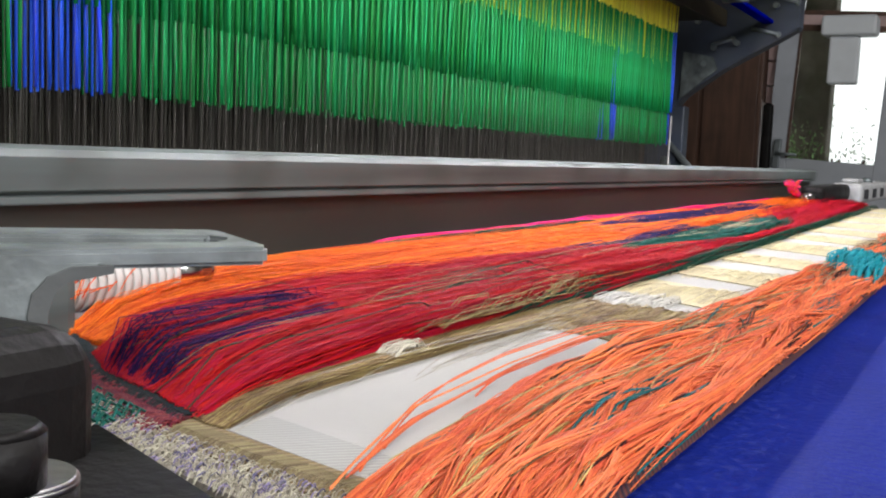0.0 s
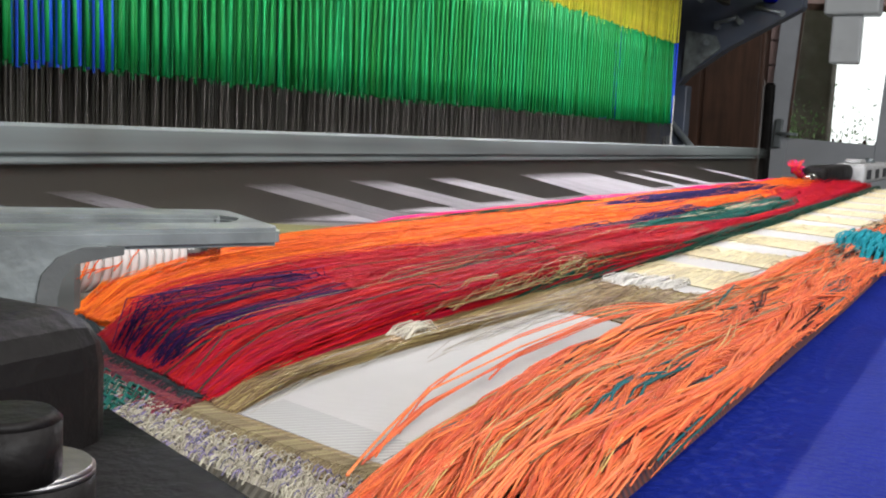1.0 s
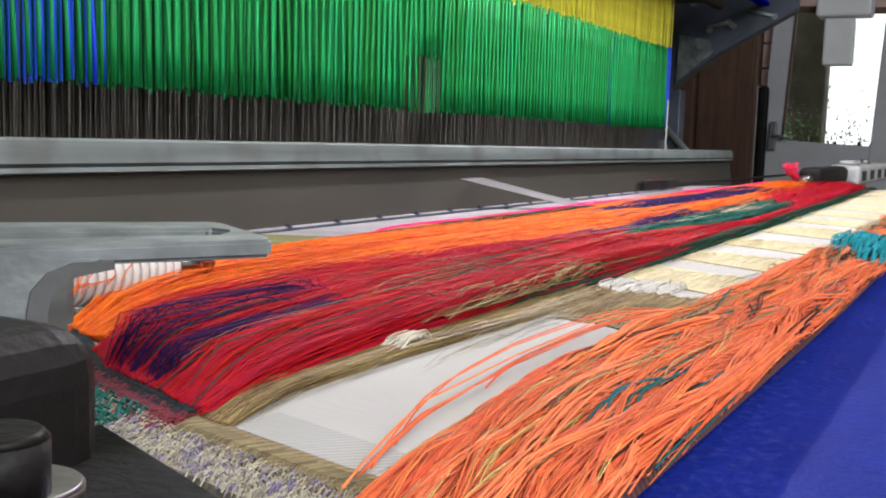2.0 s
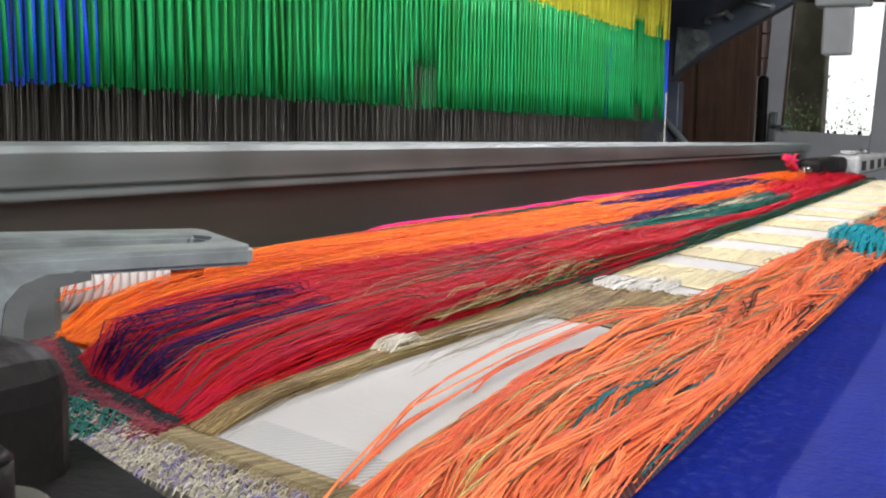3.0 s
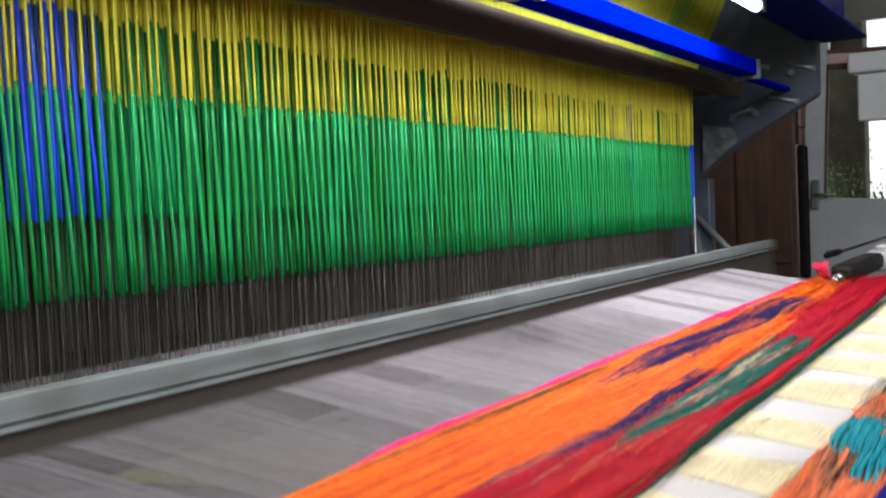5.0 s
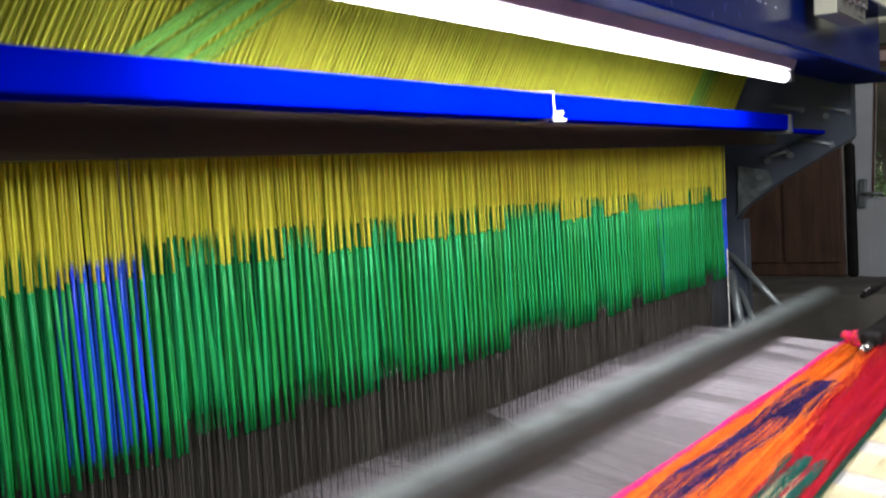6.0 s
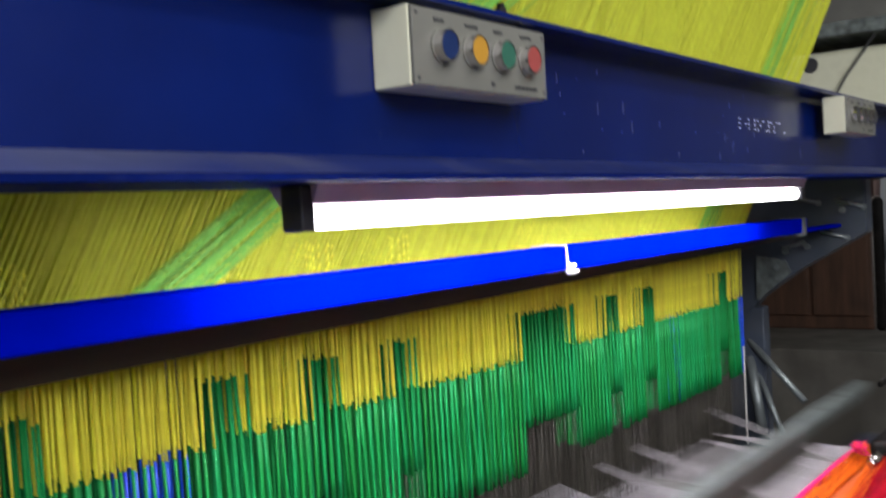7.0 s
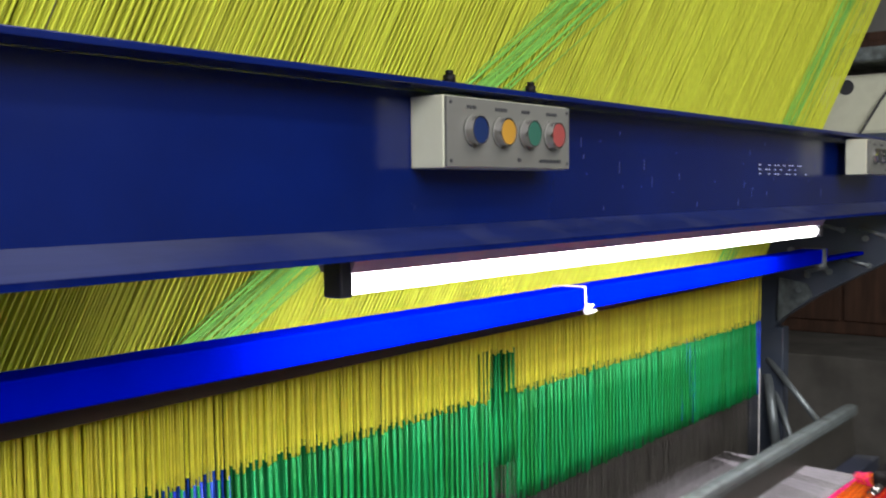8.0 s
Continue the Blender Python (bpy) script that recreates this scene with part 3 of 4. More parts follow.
build_harness()
hang = thing("string", "white cord hanging at the harness's far end", "string")
strands("cord_length", [[(2.022, 0.583, 1.10), (2.023, 0.584, 1.02), (2.020, 0.583, 0.90)]], 0.0015, WHITE_CORD, hang, 6)
board_bm = boxed(-0.3, 0.565, HTOP, 2.28, 0.70, 1.326, 0.001)
# added front lip: dark strip above the cords, lower edge rising to the far end
lip = box(board_bm, -0.3, 0.552, 1.286, 2.28, 0.5645, 1.338)
for v in lip:
    if v.co.z < 1.30:
        v.co.z = 1.284 if v.co.x < 0 else 1.304
board = tagged(part("comber_board", board_bm, material("dark_brown_board", (0.040, 0.030, 0.012), 0.7, 0, 0.3, 30, 0.1, 200, stretch=(0.1, 1, 1))), "dark perforated comber board above the harness", "board")


def curtain():
    """Upper harness threads that rise slanting from the comber board, and two slanting bundles of green threads."""
    c = thing("upper_harness", "dense slanting yellow harness threads rising behind the beam", "harness")
    for k, (y0, y1, pitch, r) in enumerate(((0.578, 0.50, 0.0068, 0.0013), (0.600, 0.56, 0.0068, 0.0014), (0.63, 0.62, 0.0050, 0.0022), (0.66, 0.68, 0.0042, 0.0028))):
        paths = []
        for x in np.arange(-0.75, 2.02, pitch):
            x = x + rng.normal(0, 0.0003)
            lean = max(0.20, 0.33 + 0.36 * x) + rng.normal(0, 0.002)
            paths.append([(x, y0, 1.325), (x + lean * 0.9, y1, 2.225)])
        strands("harness_threads", paths, r, YELLOW_C, c, 5)["kind"] = "stuff"
    for xa, dx, n, gap in ((0.506, 1.58, 34, 0.0026), (1.76, 1.05, 18, 0.0048)):
        paths = []
        for i in range(n):
            x = xa + i * gap
            paths.append([(x, 0.572 + rng.uniform(0, 0.006), 1.325), (x + dx * 0.9 + rng.normal(0, 0.05), 0.488 + rng.uniform(0, 0.01), 2.225)])
        strands("green_thread_mass", paths, 0.0009, LIME, c, 4, "green harness threads")["kind"] = "stuff"


curtain()

# ---- warp ----
WARPS = {}
REST, RAISED = -3.4, 7.2      # degrees of the lower and the upper shed


def warp_section(key, spans, mat, n, label):
    """Threads of one lift: spans of (x0, x1) at the cloth and (x0, x1) at the harness."""
    g = thing("warp_threads", label, "warp threads", "warp sections", at=pose(0, FELL_Y, CLOTH_Z, REST))
    for a, b, c, d in spans:
        paths = []
        m = max(3, int((b - a) * n))
        for u in np.linspace(0, 1, m):
            xa, xb = a + u * (b - a) + rng.normal(0, 0.0003), c + u * (d - c)
            paths.append([(xa, 0.0, 0.0), (0.45 * xa + 0.55 * xb, 0.17, 0.0), (xb, 0.30, 0.0)])
        strands("warp_stripe", paths, 0.00040, mat, g, 3)["kind"] = "stuff"
    WARPS[key] = g


def gaps(lo, hi, taken):
    out, x = [], lo
    for a, b in sorted(taken):
        if a > x:
            out.append((x, a))
        x = max(x, b)
    return out + [(x, hi)]


K_FELL = [(0.46, 0.485), (0.605, 0.65), (0.735, 0.785), (0.855, 0.905), (1.0, 1.235), (1.335, 1.372), (1.47, 1.505), (1.74, 1.775)]
for i, (f, h) in enumerate(zip(K_FELL, K_BLOCKS)):
    warp_section(f"K{i}", [(*f, *h)], WARP, 330, "white lilac warp threads lifted as one stripe")
warp_section("M0", [(0.945, 0.98, *M_BLOCKS[0])], WARP, 330, "white lilac warp threads lifted as one stripe")
warp_section("R0", [(1.62, 1.68, *R_BLOCKS[0])], WARP, 330, "white lilac warp threads lifted as one stripe")
free_fell = gaps(0.30, 1.86, K_FELL + [(0.945, 0.98), (1.62, 1.68)])
free_harness = gaps(0.30, 2.10, K_BLOCKS + M_BLOCKS + R_BLOCKS)
warp_section("F0", [(*f, *h) for f, h in zip(free_fell, free_harness)], WARP, 560, "white lilac warp threads of the ground weave")
low = thing("warp_threads", "warp threads of the lower shed, greyed for its shade", "warp threads", "warp sections", at=pose(0, FELL_Y, CLOTH_Z, REST - 0.6))
strands("warp_thread", [[(x, 0.0, 0.0), (x, 0.30, 0.0), (x, 0.95, 0.02)] for x in np.arange(0.30, 1.86, 0.0016)], 0.0004, WARP_SHADED, low, 3)["kind"] = "stuff"
# a few gathered yellow and grey waste warps at the near end
waste = thing("warp_threads", "yellow and grey edge warps beside the temple", "warp threads", "warp sections", at=pose(0, FELL_Y, CLOTH_Z, -2.6))
strands("yellow_warp", [[(x, 0, 0), (x - 0.01, 0.3, 0)] for x in np.arange(0.50, 0.60, 0.0012)], 0.0005, material("dull_yellow_warp", (0.17, 0.16, 0.07), 0.8, 0, 0.1, 60, island=0.3), waste, 3)["kind"] = "stuff"
strands("grey_warp", [[(x, 0, 0.001), (x - 0.02, 0.3, 0.001)] for x in np.arange(0.20, 0.48, 0.0032)], 0.0005, WARP, waste, 3)["kind"] = "stuff"


# ---- the yarn floats on the cloth ----
def edge(y):
    """x of the cloth's near selvage at y."""
    return float(np.interp(y, [p[1] for p in SEL], [p[0] for p in SEL]))


def field(x, u, seed, fx, fu):
    """A smooth random value of place, the same for neighbouring threads, so that they lie in locks."""
    r = np.random.default_rng(seed)
    out = 0
    for k in range(6):
        a, b, c = r.uniform(0.4, 1.6) * fx, r.uniform(-1.5, 1.5) * fu, r.uniform(0, 6.28)
        out = out + np.sin(a * x + b * u + c) / (1 + 0.4 * k)
    return out / 2.6


def floats(name, n, ylo, yhi, xlo, xhi, lengths, z, lift, radius, mat, parent, wander=0.001, lock=0.004, seed=1, fx=14.0, fu=14.0, step=0.010, spread=(0.0, 1.0), fan=0.0, over=0.0):
    """Loose weft floats: n threads, each bound at both ends and bulging between them. ylo, yhi: functions of x. fan: sideways drift over a thread's length."""
    paths = []
    for i in range(n):
        u = rng.uniform(*spread)
        length = rng.uniform(*lengths)
        xa = rng.uniform(xlo - 0.4 * length, xhi - 0.4 * length)
        x1 = max(xa, xlo)
        ya = ylo(x1) + u * (yhi(x1) - ylo(x1))
        xs_ = max(xa, edge(ya) + rng.uniform(0, 0.004) - over * rng.random(), xlo)
        xe = min(xa + length, xhi)
        if xe - xs_ < 0.012:
            continue
        m = max(5, int((xe - xs_) / step))
        xx = np.linspace(xs_, xe, m)
        s = np.linspace(0, 1, m)
        hold = np.minimum(1, 7 * s) * np.minimum(1, 7 * (1 - s))
        ph = rng.uniform(0, 6.28, 3)
        fr = rng.uniform(8, 24, 2)
        lo_, hi_ = np.array([ylo(x) for x in xx]), np.array([yhi(x) for x in xx])
        yy = lo_ + u * (hi_ - lo_) + lock * field(xx, u, seed, fx, fu) + hold * wander * (np.sin(fr[0] * xx + ph[0]) + 0.5 * np.sin(2 * fr[1] * xx + ph[1])) + fan * rng.normal() * (s - 0.5)
        yy = np.clip(yy, lo_ - 0.002, None) if name.startswith("salmon") else yy
        h = rng.uniform(0.05, 1.0)
        zz = z + lift * h * np.minimum(1, 5 * s) ** 0.6 * np.minimum(1, 5 * (1 - s)) ** 0.6 * (1 + 0.3 * field(xx, u, seed + 50, fx, fu)) + 0.0004 * np.sin(30 * xx + ph[2])
        paths.append(np.stack([xx, yy, zz], 1))
    o = strands(name, paths, radius, mat, parent, 3)
    o["kind"] = "stuff"
    return o


def lin(*pts):
    a, b = [p[0] for p in pts], [p[1] for p in pts]
    return lambda x: float(np.interp(x, a, b))


def ground(name, ylo, yhi, x0, x1, mat, parent, z):
    """A strip of cloth between two edges that follow x."""
    xs_ = np.linspace(x0, x1, 40)
    pts = [(max(x, edge(ylo(x)) + 0.001), ylo(x)) for x in xs_] + [(max(x, edge(yhi(x)) + 0.001), yhi(x)) for x in xs_[::-1]]
    return part(name, slab(pts, CLOTH_Z - 0.003, z), mat, parent)


Zc = CLOTH_Z
DARKRED = woven("dark_red_cloth", (0.12, 0.010, 0.014), (0.05, 0.008, 0.012))
# rust ground darkened so the gaps between salmon locks look shaded
RUST_SHADED = woven("dark_rust_cloth", (0.16, 0.045, 0.025), (0.05, 0.03, 0.03))
DEEPORANGE = woven("orange_cloth", (0.55, 0.10, 0.01), (0.35, 0.06, 0.01))
fl_back = thing("weft_floats", "combed orange crimson and purple silk weft floats", "yarn floats", "yarn floats")
up = lin((0.27, 0.256), (0.31, 0.270), (0.36, 0.290), (0.45, 0.316), (0.6, 0.3205), (2.0, 0.321))
split = lin((0.24, 0.222), (0.29, 0.232), (0.36, 0.236), (0.45, 0.224), (0.6, 0.218), (0.85, 0.213), (1.2, 0.224), (1.9, 0.245))      # crimson below, orange above
red_lo = lin((0.22, 0.156), (0.45, 0.162), (0.9, 0.165), (1.45, 0.182), (1.9, 0.20))
ground("red_ground", red_lo, split, 0.222, 1.86, DARKRED, cloth, Zc + 0.0012)
ground("orange_ground", split, up, 0.27, 1.86, DEEPORANGE, cloth, Zc + 0.0014)
floats("orange_yarn", 2300, split, up, 0.27, 1.3, (0.25, 0.7), Zc + 0.001, 0.0082, 0.00028, Y_ORANGE, fl_back, 0.0008, 0.002, 3, 9, 10, 0.018)
floats("fine_orange_yarn", 2200, split, up, 0.27, 0.8, (0.15, 0.35), Zc + 0.002, 0.0085, 0.00014, Y_ORANGE, fl_back, 0.0011, 0.002, 3, 9, 10, 0.016)
floats("orange_yarn", 22, lin((0.27, 0.250), (0.35, 0.276)), lin((0.27, 0.258), (0.35, 0.288)), 0.275, 0.36, (0.06, 0.12), Zc + 0.012, 0.010, 0.00020, Y_ORANGE, fl_back, 0.0004, 0.001, 4, 9, 10, step=0.004, fan=0.004)
floats("crimson_yarn", 3400, red_lo, split, 0.222, 1.88, (0.18, 0.55), Zc + 0.001, 0.0090, 0.00027, Y_RED, fl_back, 0.0010, 0.003, 5, 10, 12, 0.017)
floats("fine_crimson_yarn", 3600, red_lo, split, 0.222, 0.62, (0.10, 0.3), Zc + 0.002, 0.0095, 0.00014, Y_RED, fl_back, 0.0012, 0.003, 5, 10, 12, 0.014)
floats("purple_yarn", 280, red_lo, split, 0.226, 0.345, (0.04, 0.15), Zc + 0.001, 0.0125, 0.00017, Y_PURPLE, fl_back, 0.0010, 0.003, 5, 10, 12, 0.006, spread=(0.36, 0.80))
floats("navy_yarn", 260, lin((0.4, 0.213), (0.55, 0.217), (0.7, 0.209), (0.95, 0.22)), lin((0.4, 0.221), (0.55, 0.230), (0.7, 0.222), (0.95, 0.236)), 0.42, 0.92, (0.08, 0.3), Zc + 0.0015, 0.0100, 0.00030, Y_NAVY, fl_back, 0.0010, 0.002, 7, 10, 8)
floats("navy_yarn", 620, lin((0.8, 0.262), (1.2, 0.246), (1.6, 0.252)), lin((0.8, 0.285), (1.0, 0.304), (1.5, 0.300)), 0.76, 1.52, (0.12, 0.4), Zc + 0.0015, 0.0100, 0.00032, Y_NAVY, fl_back, 0.0012, 0.005, 8, 12, 8)
floats("olive_yarn", 12, lin((0.3, 0.268), (0.5, 0.306), (0.9, 0.309)), lin((0.3, 0.270), (0.5, 0.3075), (0.9, 0.3105)), 0.30, 0.9, (0.3, 0.55), Zc + 0.008, 0.003, 0.00030, Y_DKGREEN, fl_back, 0.0003, 0.0005, 14)
floats("dark_yarn", 70, red_lo, split, 0.225, 0.5, (0.05, 0.18), Zc + 0.0018, 0.0125, 0.00020, Y_DKGREEN, fl_back, 0.0010, 0.003, 5, 10, 12, spread=(0.02, 0.6))
floats("orange_overlay_yarn", 420, lin((0.62, 0.240), (0.85, 0.222), (1.2, 0.236), (1.9, 0.262)), lin((0.62, 0.262), (0.85, 0.240), (1.2, 0.252), (1.9, 0.290)), 0.62, 1.86, (0.12, 0.35), Zc + 0.0015, 0.0105, 0.00030, Y_ORANGE, fl_back, 0.0010, 0.004, 9, 12, 14)
floats("orange_end_yarn", 300, lin((1.4, 0.285), (1.9, 0.290)), lin((1.4, 0.318), (1.9, 0.320)), 1.25, 1.88, (0.12, 0.35), Zc + 0.0015, 0.0105, 0.00032, Y_ORANGE, fl_back, 0.0010, 0.003, 15, 12, 14)
floats("teal_yarn", 760, lin((0.6, 0.200), (0.75, 0.178), (1.05, 0.176), (1.3, 0.20)), lin((0.6, 0.208), (0.75, 0.205), (0.9, 0.213), (1.3, 0.224)), 0.62, 1.12, (0.12, 0.35), Zc + 0.0015, 0.0105, 0.00032, Y_GREENTEAL, fl_back, 0.0008, 0.003, 10, 10, 10)
floats("pale_yarn", 60, lin((0.7, 0.185), (1.1, 0.185)), lin((0.7, 0.203), (1.1, 0.21)), 0.7, 1.05, (0.05, 0.16), Zc + 0.008, 0.004, 0.00022, Y_PALE, fl_back, 0.0015, 0.003, 16)
floats("red_end_yarn", 500, lin((1.15, 0.19), (1.9, 0.215)), lin((1.15, 0.235), (1.9, 0.28)), 1.12, 1.9, (0.08, 0.3), Zc + 0.002, 0.0105, 0.00034, Y_RED, fl_back, 0.0012, 0.003, 12, 14, 10)
floats("pink_yarn", 260, lin((0.3, 0.3205), (2, 0.3205)), lin((0.3, 0.3225), (0.8, 0.327), (2, 0.3295)), 0.52, 1.88, (0.3, 0.8), Zc + 0.001, 0.0085, 0.00035, Y_PINK, fl_back, 0.0003, 0.0003, 11)
floats("gold_yarn", 60, red_lo, split, 0.24, 0.7, (0.03, 0.12), Zc + 0.0085, 0.0048, 0.00014, Y_GOLD, fl_back, 0.0016, 0.003, 5, 10, 12)

# gold and white band
fl_mid = thing("zari_band", "gold metallic weft threads over white cloth", "yarn floats", "yarn floats")
gold_lo, gold_hi = lin((0.22, 0.146), (0.25, 0.153), (0.31, 0.152), (0.40, 0.146), (0.45, 0.140), (1.9, 0.128)), lin((0.22, 0.157), (0.5, 0.164), (1.9, 0.19))
ground("gold_ground", gold_lo, gold_hi, 0.226, 0.46, GOLDCLOTH, cloth, Zc + 0.0008)
floats("gold_thread", 2400, gold_lo, gold_hi, 0.222, 0.43, (0.05, 0.16), Zc + 0.0006, 0.0028, 0.00011, Y_GOLD, fl_mid, 0.0014, 0.0012, 21, 20, 8)
floats("grey_thread", 14, lin((0.22, 0.143), (0.26, 0.1495), (0.31, 0.149), (0.42, 0.143)), lin((0.22, 0.148), (0.26, 0.1545), (0.31, 0.154), (0.42, 0.149)), 0.222, 0.45, (0.06, 0.2), Zc, 0.005, 0.00014, Y_GREY, fl_mid, 0.0012, 0.001, 22, 20, 8)
floats("grey_thread", 14, lin((0.24, 0.138), (0.42, 0.136)), lin((0.24, 0.148), (0.42, 0.146)), 0.24, 0.42, (0.05, 0.12), Zc, 0.003, 0.00013, Y_GREY, fl_mid, 0.0016, 0.001, 27, 20, 8)
floats("gold_tangle", 170, lin((0.32, 0.157), (0.5, 0.158)), lin((0.32, 0.166), (0.5, 0.172)), 0.325, 0.5, (0.02, 0.07), Zc + 0.006, 0.007, 0.00015, Y_GOLD, fl_mid, 0.0032, 0.002, 23, 30, 8)
floats("white_tuft", 70, lin((0.3, 0.152), (0.34, 0.152)), lin((0.3, 0.160), (0.34, 0.160)), 0.303, 0.322, (0.015, 0.025), Zc + 0.003, 0.003, 0.0002, yarn("ivory_silk", (0.60, 0.56, 0.46), 0.15), fl_mid, 0.0006, 0.0005, 28)
part("satin_stripe", slab([(0.2245, 0.146), (0.2145, 0.105), (0.229, 0.105), (0.2395, 0.146)], Zc - 0.001, Zc + 0.0003), woven("grey_satin", (0.46, 0.455, 0.44), (0.36, 0.355, 0.345)), cloth, "greyer satin stripe")
floats("dark_green_thread", 120, lin((0.36, 0.158), (0.9, 0.162), (1.9, 0.18)), lin((0.36, 0.160), (0.9, 0.1655), (1.9, 0.184)), 0.38, 1.85, (0.2, 0.5), Zc + 0.001, 0.0070, 0.0003, Y_DKGREEN, fl_mid, 0.0004, 0.0005, 24)
patch_x = [(0.393, 0.468, 0), (0.500, 0.560, 1), (0.600, 0.660, 1), (0.708, 0.770, 1), (0.830, 0.915, 1), (0.965, 1.035, 1), (1.085, 1.16, 1), (1.21, 1.31, 1), (1.36, 1.48, 1), (1.53, 1.64, 1), (1.69, 1.82, 1)]
for a, b, k in patch_x:
    ylo = lin((0, 0.09), (2, 0.09))
    yhi = lin((0.4, 0.160), (0.9, 0.1635), (1.45, 0.180), (1.9, 0.197))
    sk = 0.020
    pts = [(a - sk, 0.09), (b - sk, 0.09), (b + sk, yhi(b)), (a + sk, yhi(a))]
    part("brocade_patch", slab(pts, Zc - 0.001, Zc + 0.0006), PALEGOLD if k else GOLDCLOTH, cloth)
    floats("gold_thread", 900 if not k else 150, lin((0, 0.100), (2, 0.100)), yhi, a, b, (0.02, 0.07), Zc + 0.0006, 0.0026 if not k else 0.0012, 0.00016, Y_GOLD if not k else Y_PALE, fl_mid, 0.0016, 0.001, 25)
floats("white_tuft", 130, lin((0.48, 0.125), (0.56, 0.118)), lin((0.48, 0.155), (0.56, 0.150)), 0.465, 0.502, (0.03, 0.06), Zc, 0.004, 0.00025, yarn("white_silk", (0.66, 0.64, 0.60), 0.15), fl_mid, 0.002, 0.001, 26)

# selvage strips beside the white ground
STITCH = [yarn("cream_stitch", (0.36, 0.33, 0.26), 0.4), yarn("violet_stitch", (0.16, 0.14, 0.26), 0.5), yarn("maroon_stitch", (0.20, 0.03, 0.05), 0.4)]


def offset_strip(name, d0, d1, mat, z):
    a, b = [(x - d0, y) for x, y in SEL], [(x - d1, y) for x, y in SEL[::-1]]
    part(name, slab(a + b, Zc - 0.004, z), mat, cloth)


offset_strip("gold_selvage", -0.001, 0.0125, GOLDCLOTH, Zc + 0.0006)
offset_strip("stitched_selvage", 0.0125, 0.023, woven("cream_selvage", (0.52, 0.47, 0.38), (0.40, 0.36, 0.30)), Zc + 0.0002)
for q, m in enumerate(STITCH):
    paths = []
    for i in range((900, 300, 500)[q]):
        y = rng.uniform(0.155, 0.26) if q == 2 else rng.uniform(0.065, 0.19)
        x = edge(y) - rng.uniform(0.010, 0.024) - (0.0 if q != 2 else -0.008)
        l = rng.uniform(0.0008, 0.0022)
        paths.append([(x - l, y - l * 0.15, Zc + 0.0005), (x - l * 0.4, y - l * 0.1, Zc + 0.0017), (x + l * 0.4, y, Zc + 0.0017), (x + l, y + l * 0.1, Zc + 0.0007)])
    strands("selvage_stitch", paths, 0.00013, m, cloth, 4)["kind"] = "stuff"
paths = [[(edge(y) - 0.001, y, Zc + 0.0006), (edge(y) - 0.006, y + 0.0012, Zc + 0.0012), (edge(y) - 0.0115, y, Zc + 0.0006)] for y in np.arange(0.063, 0.155, 0.0008)]
strands("selvage_rib", paths, 0.0002, yarn("dull_gold_rib", (0.20, 0.16, 0.09), 0.4), cloth, 4)["kind"] = "stuff"
# the dark maroon and green stretch of the selvage beside the crimson yarn
DARK_SEL = [(edge(y), y) for y in np.linspace(0.158, 0.25, 12)]
part("dark_selvage", slab([(x + 0.002, y) for x, y in DARK_SEL] + [(x - 0.0125, y) for x, y in DARK_SEL[::-1]], Zc - 0.001, Zc + 0.0012), DARKRED, cloth, "dark maroon twill selvage")
for nm, d0, d1, m in (("dark_rib", -0.002, 0.0045, yarn("dark_green_rib", (0.009, 0.016, 0.018), 0.4)), ("maroon_rib", 0.0045, 0.0115, yarn("maroon_rib_thread", (0.13, 0.022, 0.035), 0.4))):
    strands(nm, [[(edge(y) - d0, y, Zc + 0.0012), (edge(y) - (d0 + d1) / 2, y + 0.0008, Zc + 0.0018), (edge(y) - d1, y, Zc + 0.0012)] for y in np.arange(0.158, 0.25, 0.0011)], 0.0003, m, cloth, 4)["kind"] = "stuff"
paths = []
for i in range(70):
    y = rng.uniform(0.165, 0.19)
    x = edge(y) - rng.uniform(0.010, 0.026)
    paths.append([(x - 0.004, y, Zc), (x, y + 0.001, Zc + 0.003), (x + 0.005, y + 0.002, Zc)])
strands("teal_stitch", paths, 0.0003, Y_GREENTEAL, cloth, 4)["kind"] = "stuff"

# loose salmon floats at the front edge
fl_front = thing("weft_floats", "loose salmon-orange yarn floats hanging over the cloth edge", "yarn floats", "yarn floats")
sal_lo = lin((0.17, 0.0615), (0.25, 0.0600), (0.45, 0.0570), (0.7, 0.0550), (1.9, 0.0545))
sal_in = lin((0.18, 0.093), (0.21, 0.096), (0.25, 0.100), (0.30, 0.100), (0.37, 0.096), (0.5, 0.093), (0.7, 0.091), (1.9, 0.081))
ground("salmon_ground", lin((0.2, 0.0625), (0.5, 0.0590), (2, 0.0570)), sal_in, 0.205, 1.88, RUST_SHADED, cloth, Zc + 0.002)
floats("salmon_yarn", 750, sal_lo, sal_in, 0.182, 1.9, (0.10, 0.45), Zc + 0.002, 0.0060, 0.00025, Y_SALMON, fl_front, 0.0012, 0.0055, 31, 20, 11, 0.0135, over=0.03)
floats("fine_salmon_yarn", 600, sal_lo, sal_in, 0.182, 0.75, (0.08, 0.28), Zc + 0.002, 0.0066, 0.00013, Y_SALMON, fl_front, 0.0018, 0.0055, 31, 20, 11, 0.012, over=0.03)


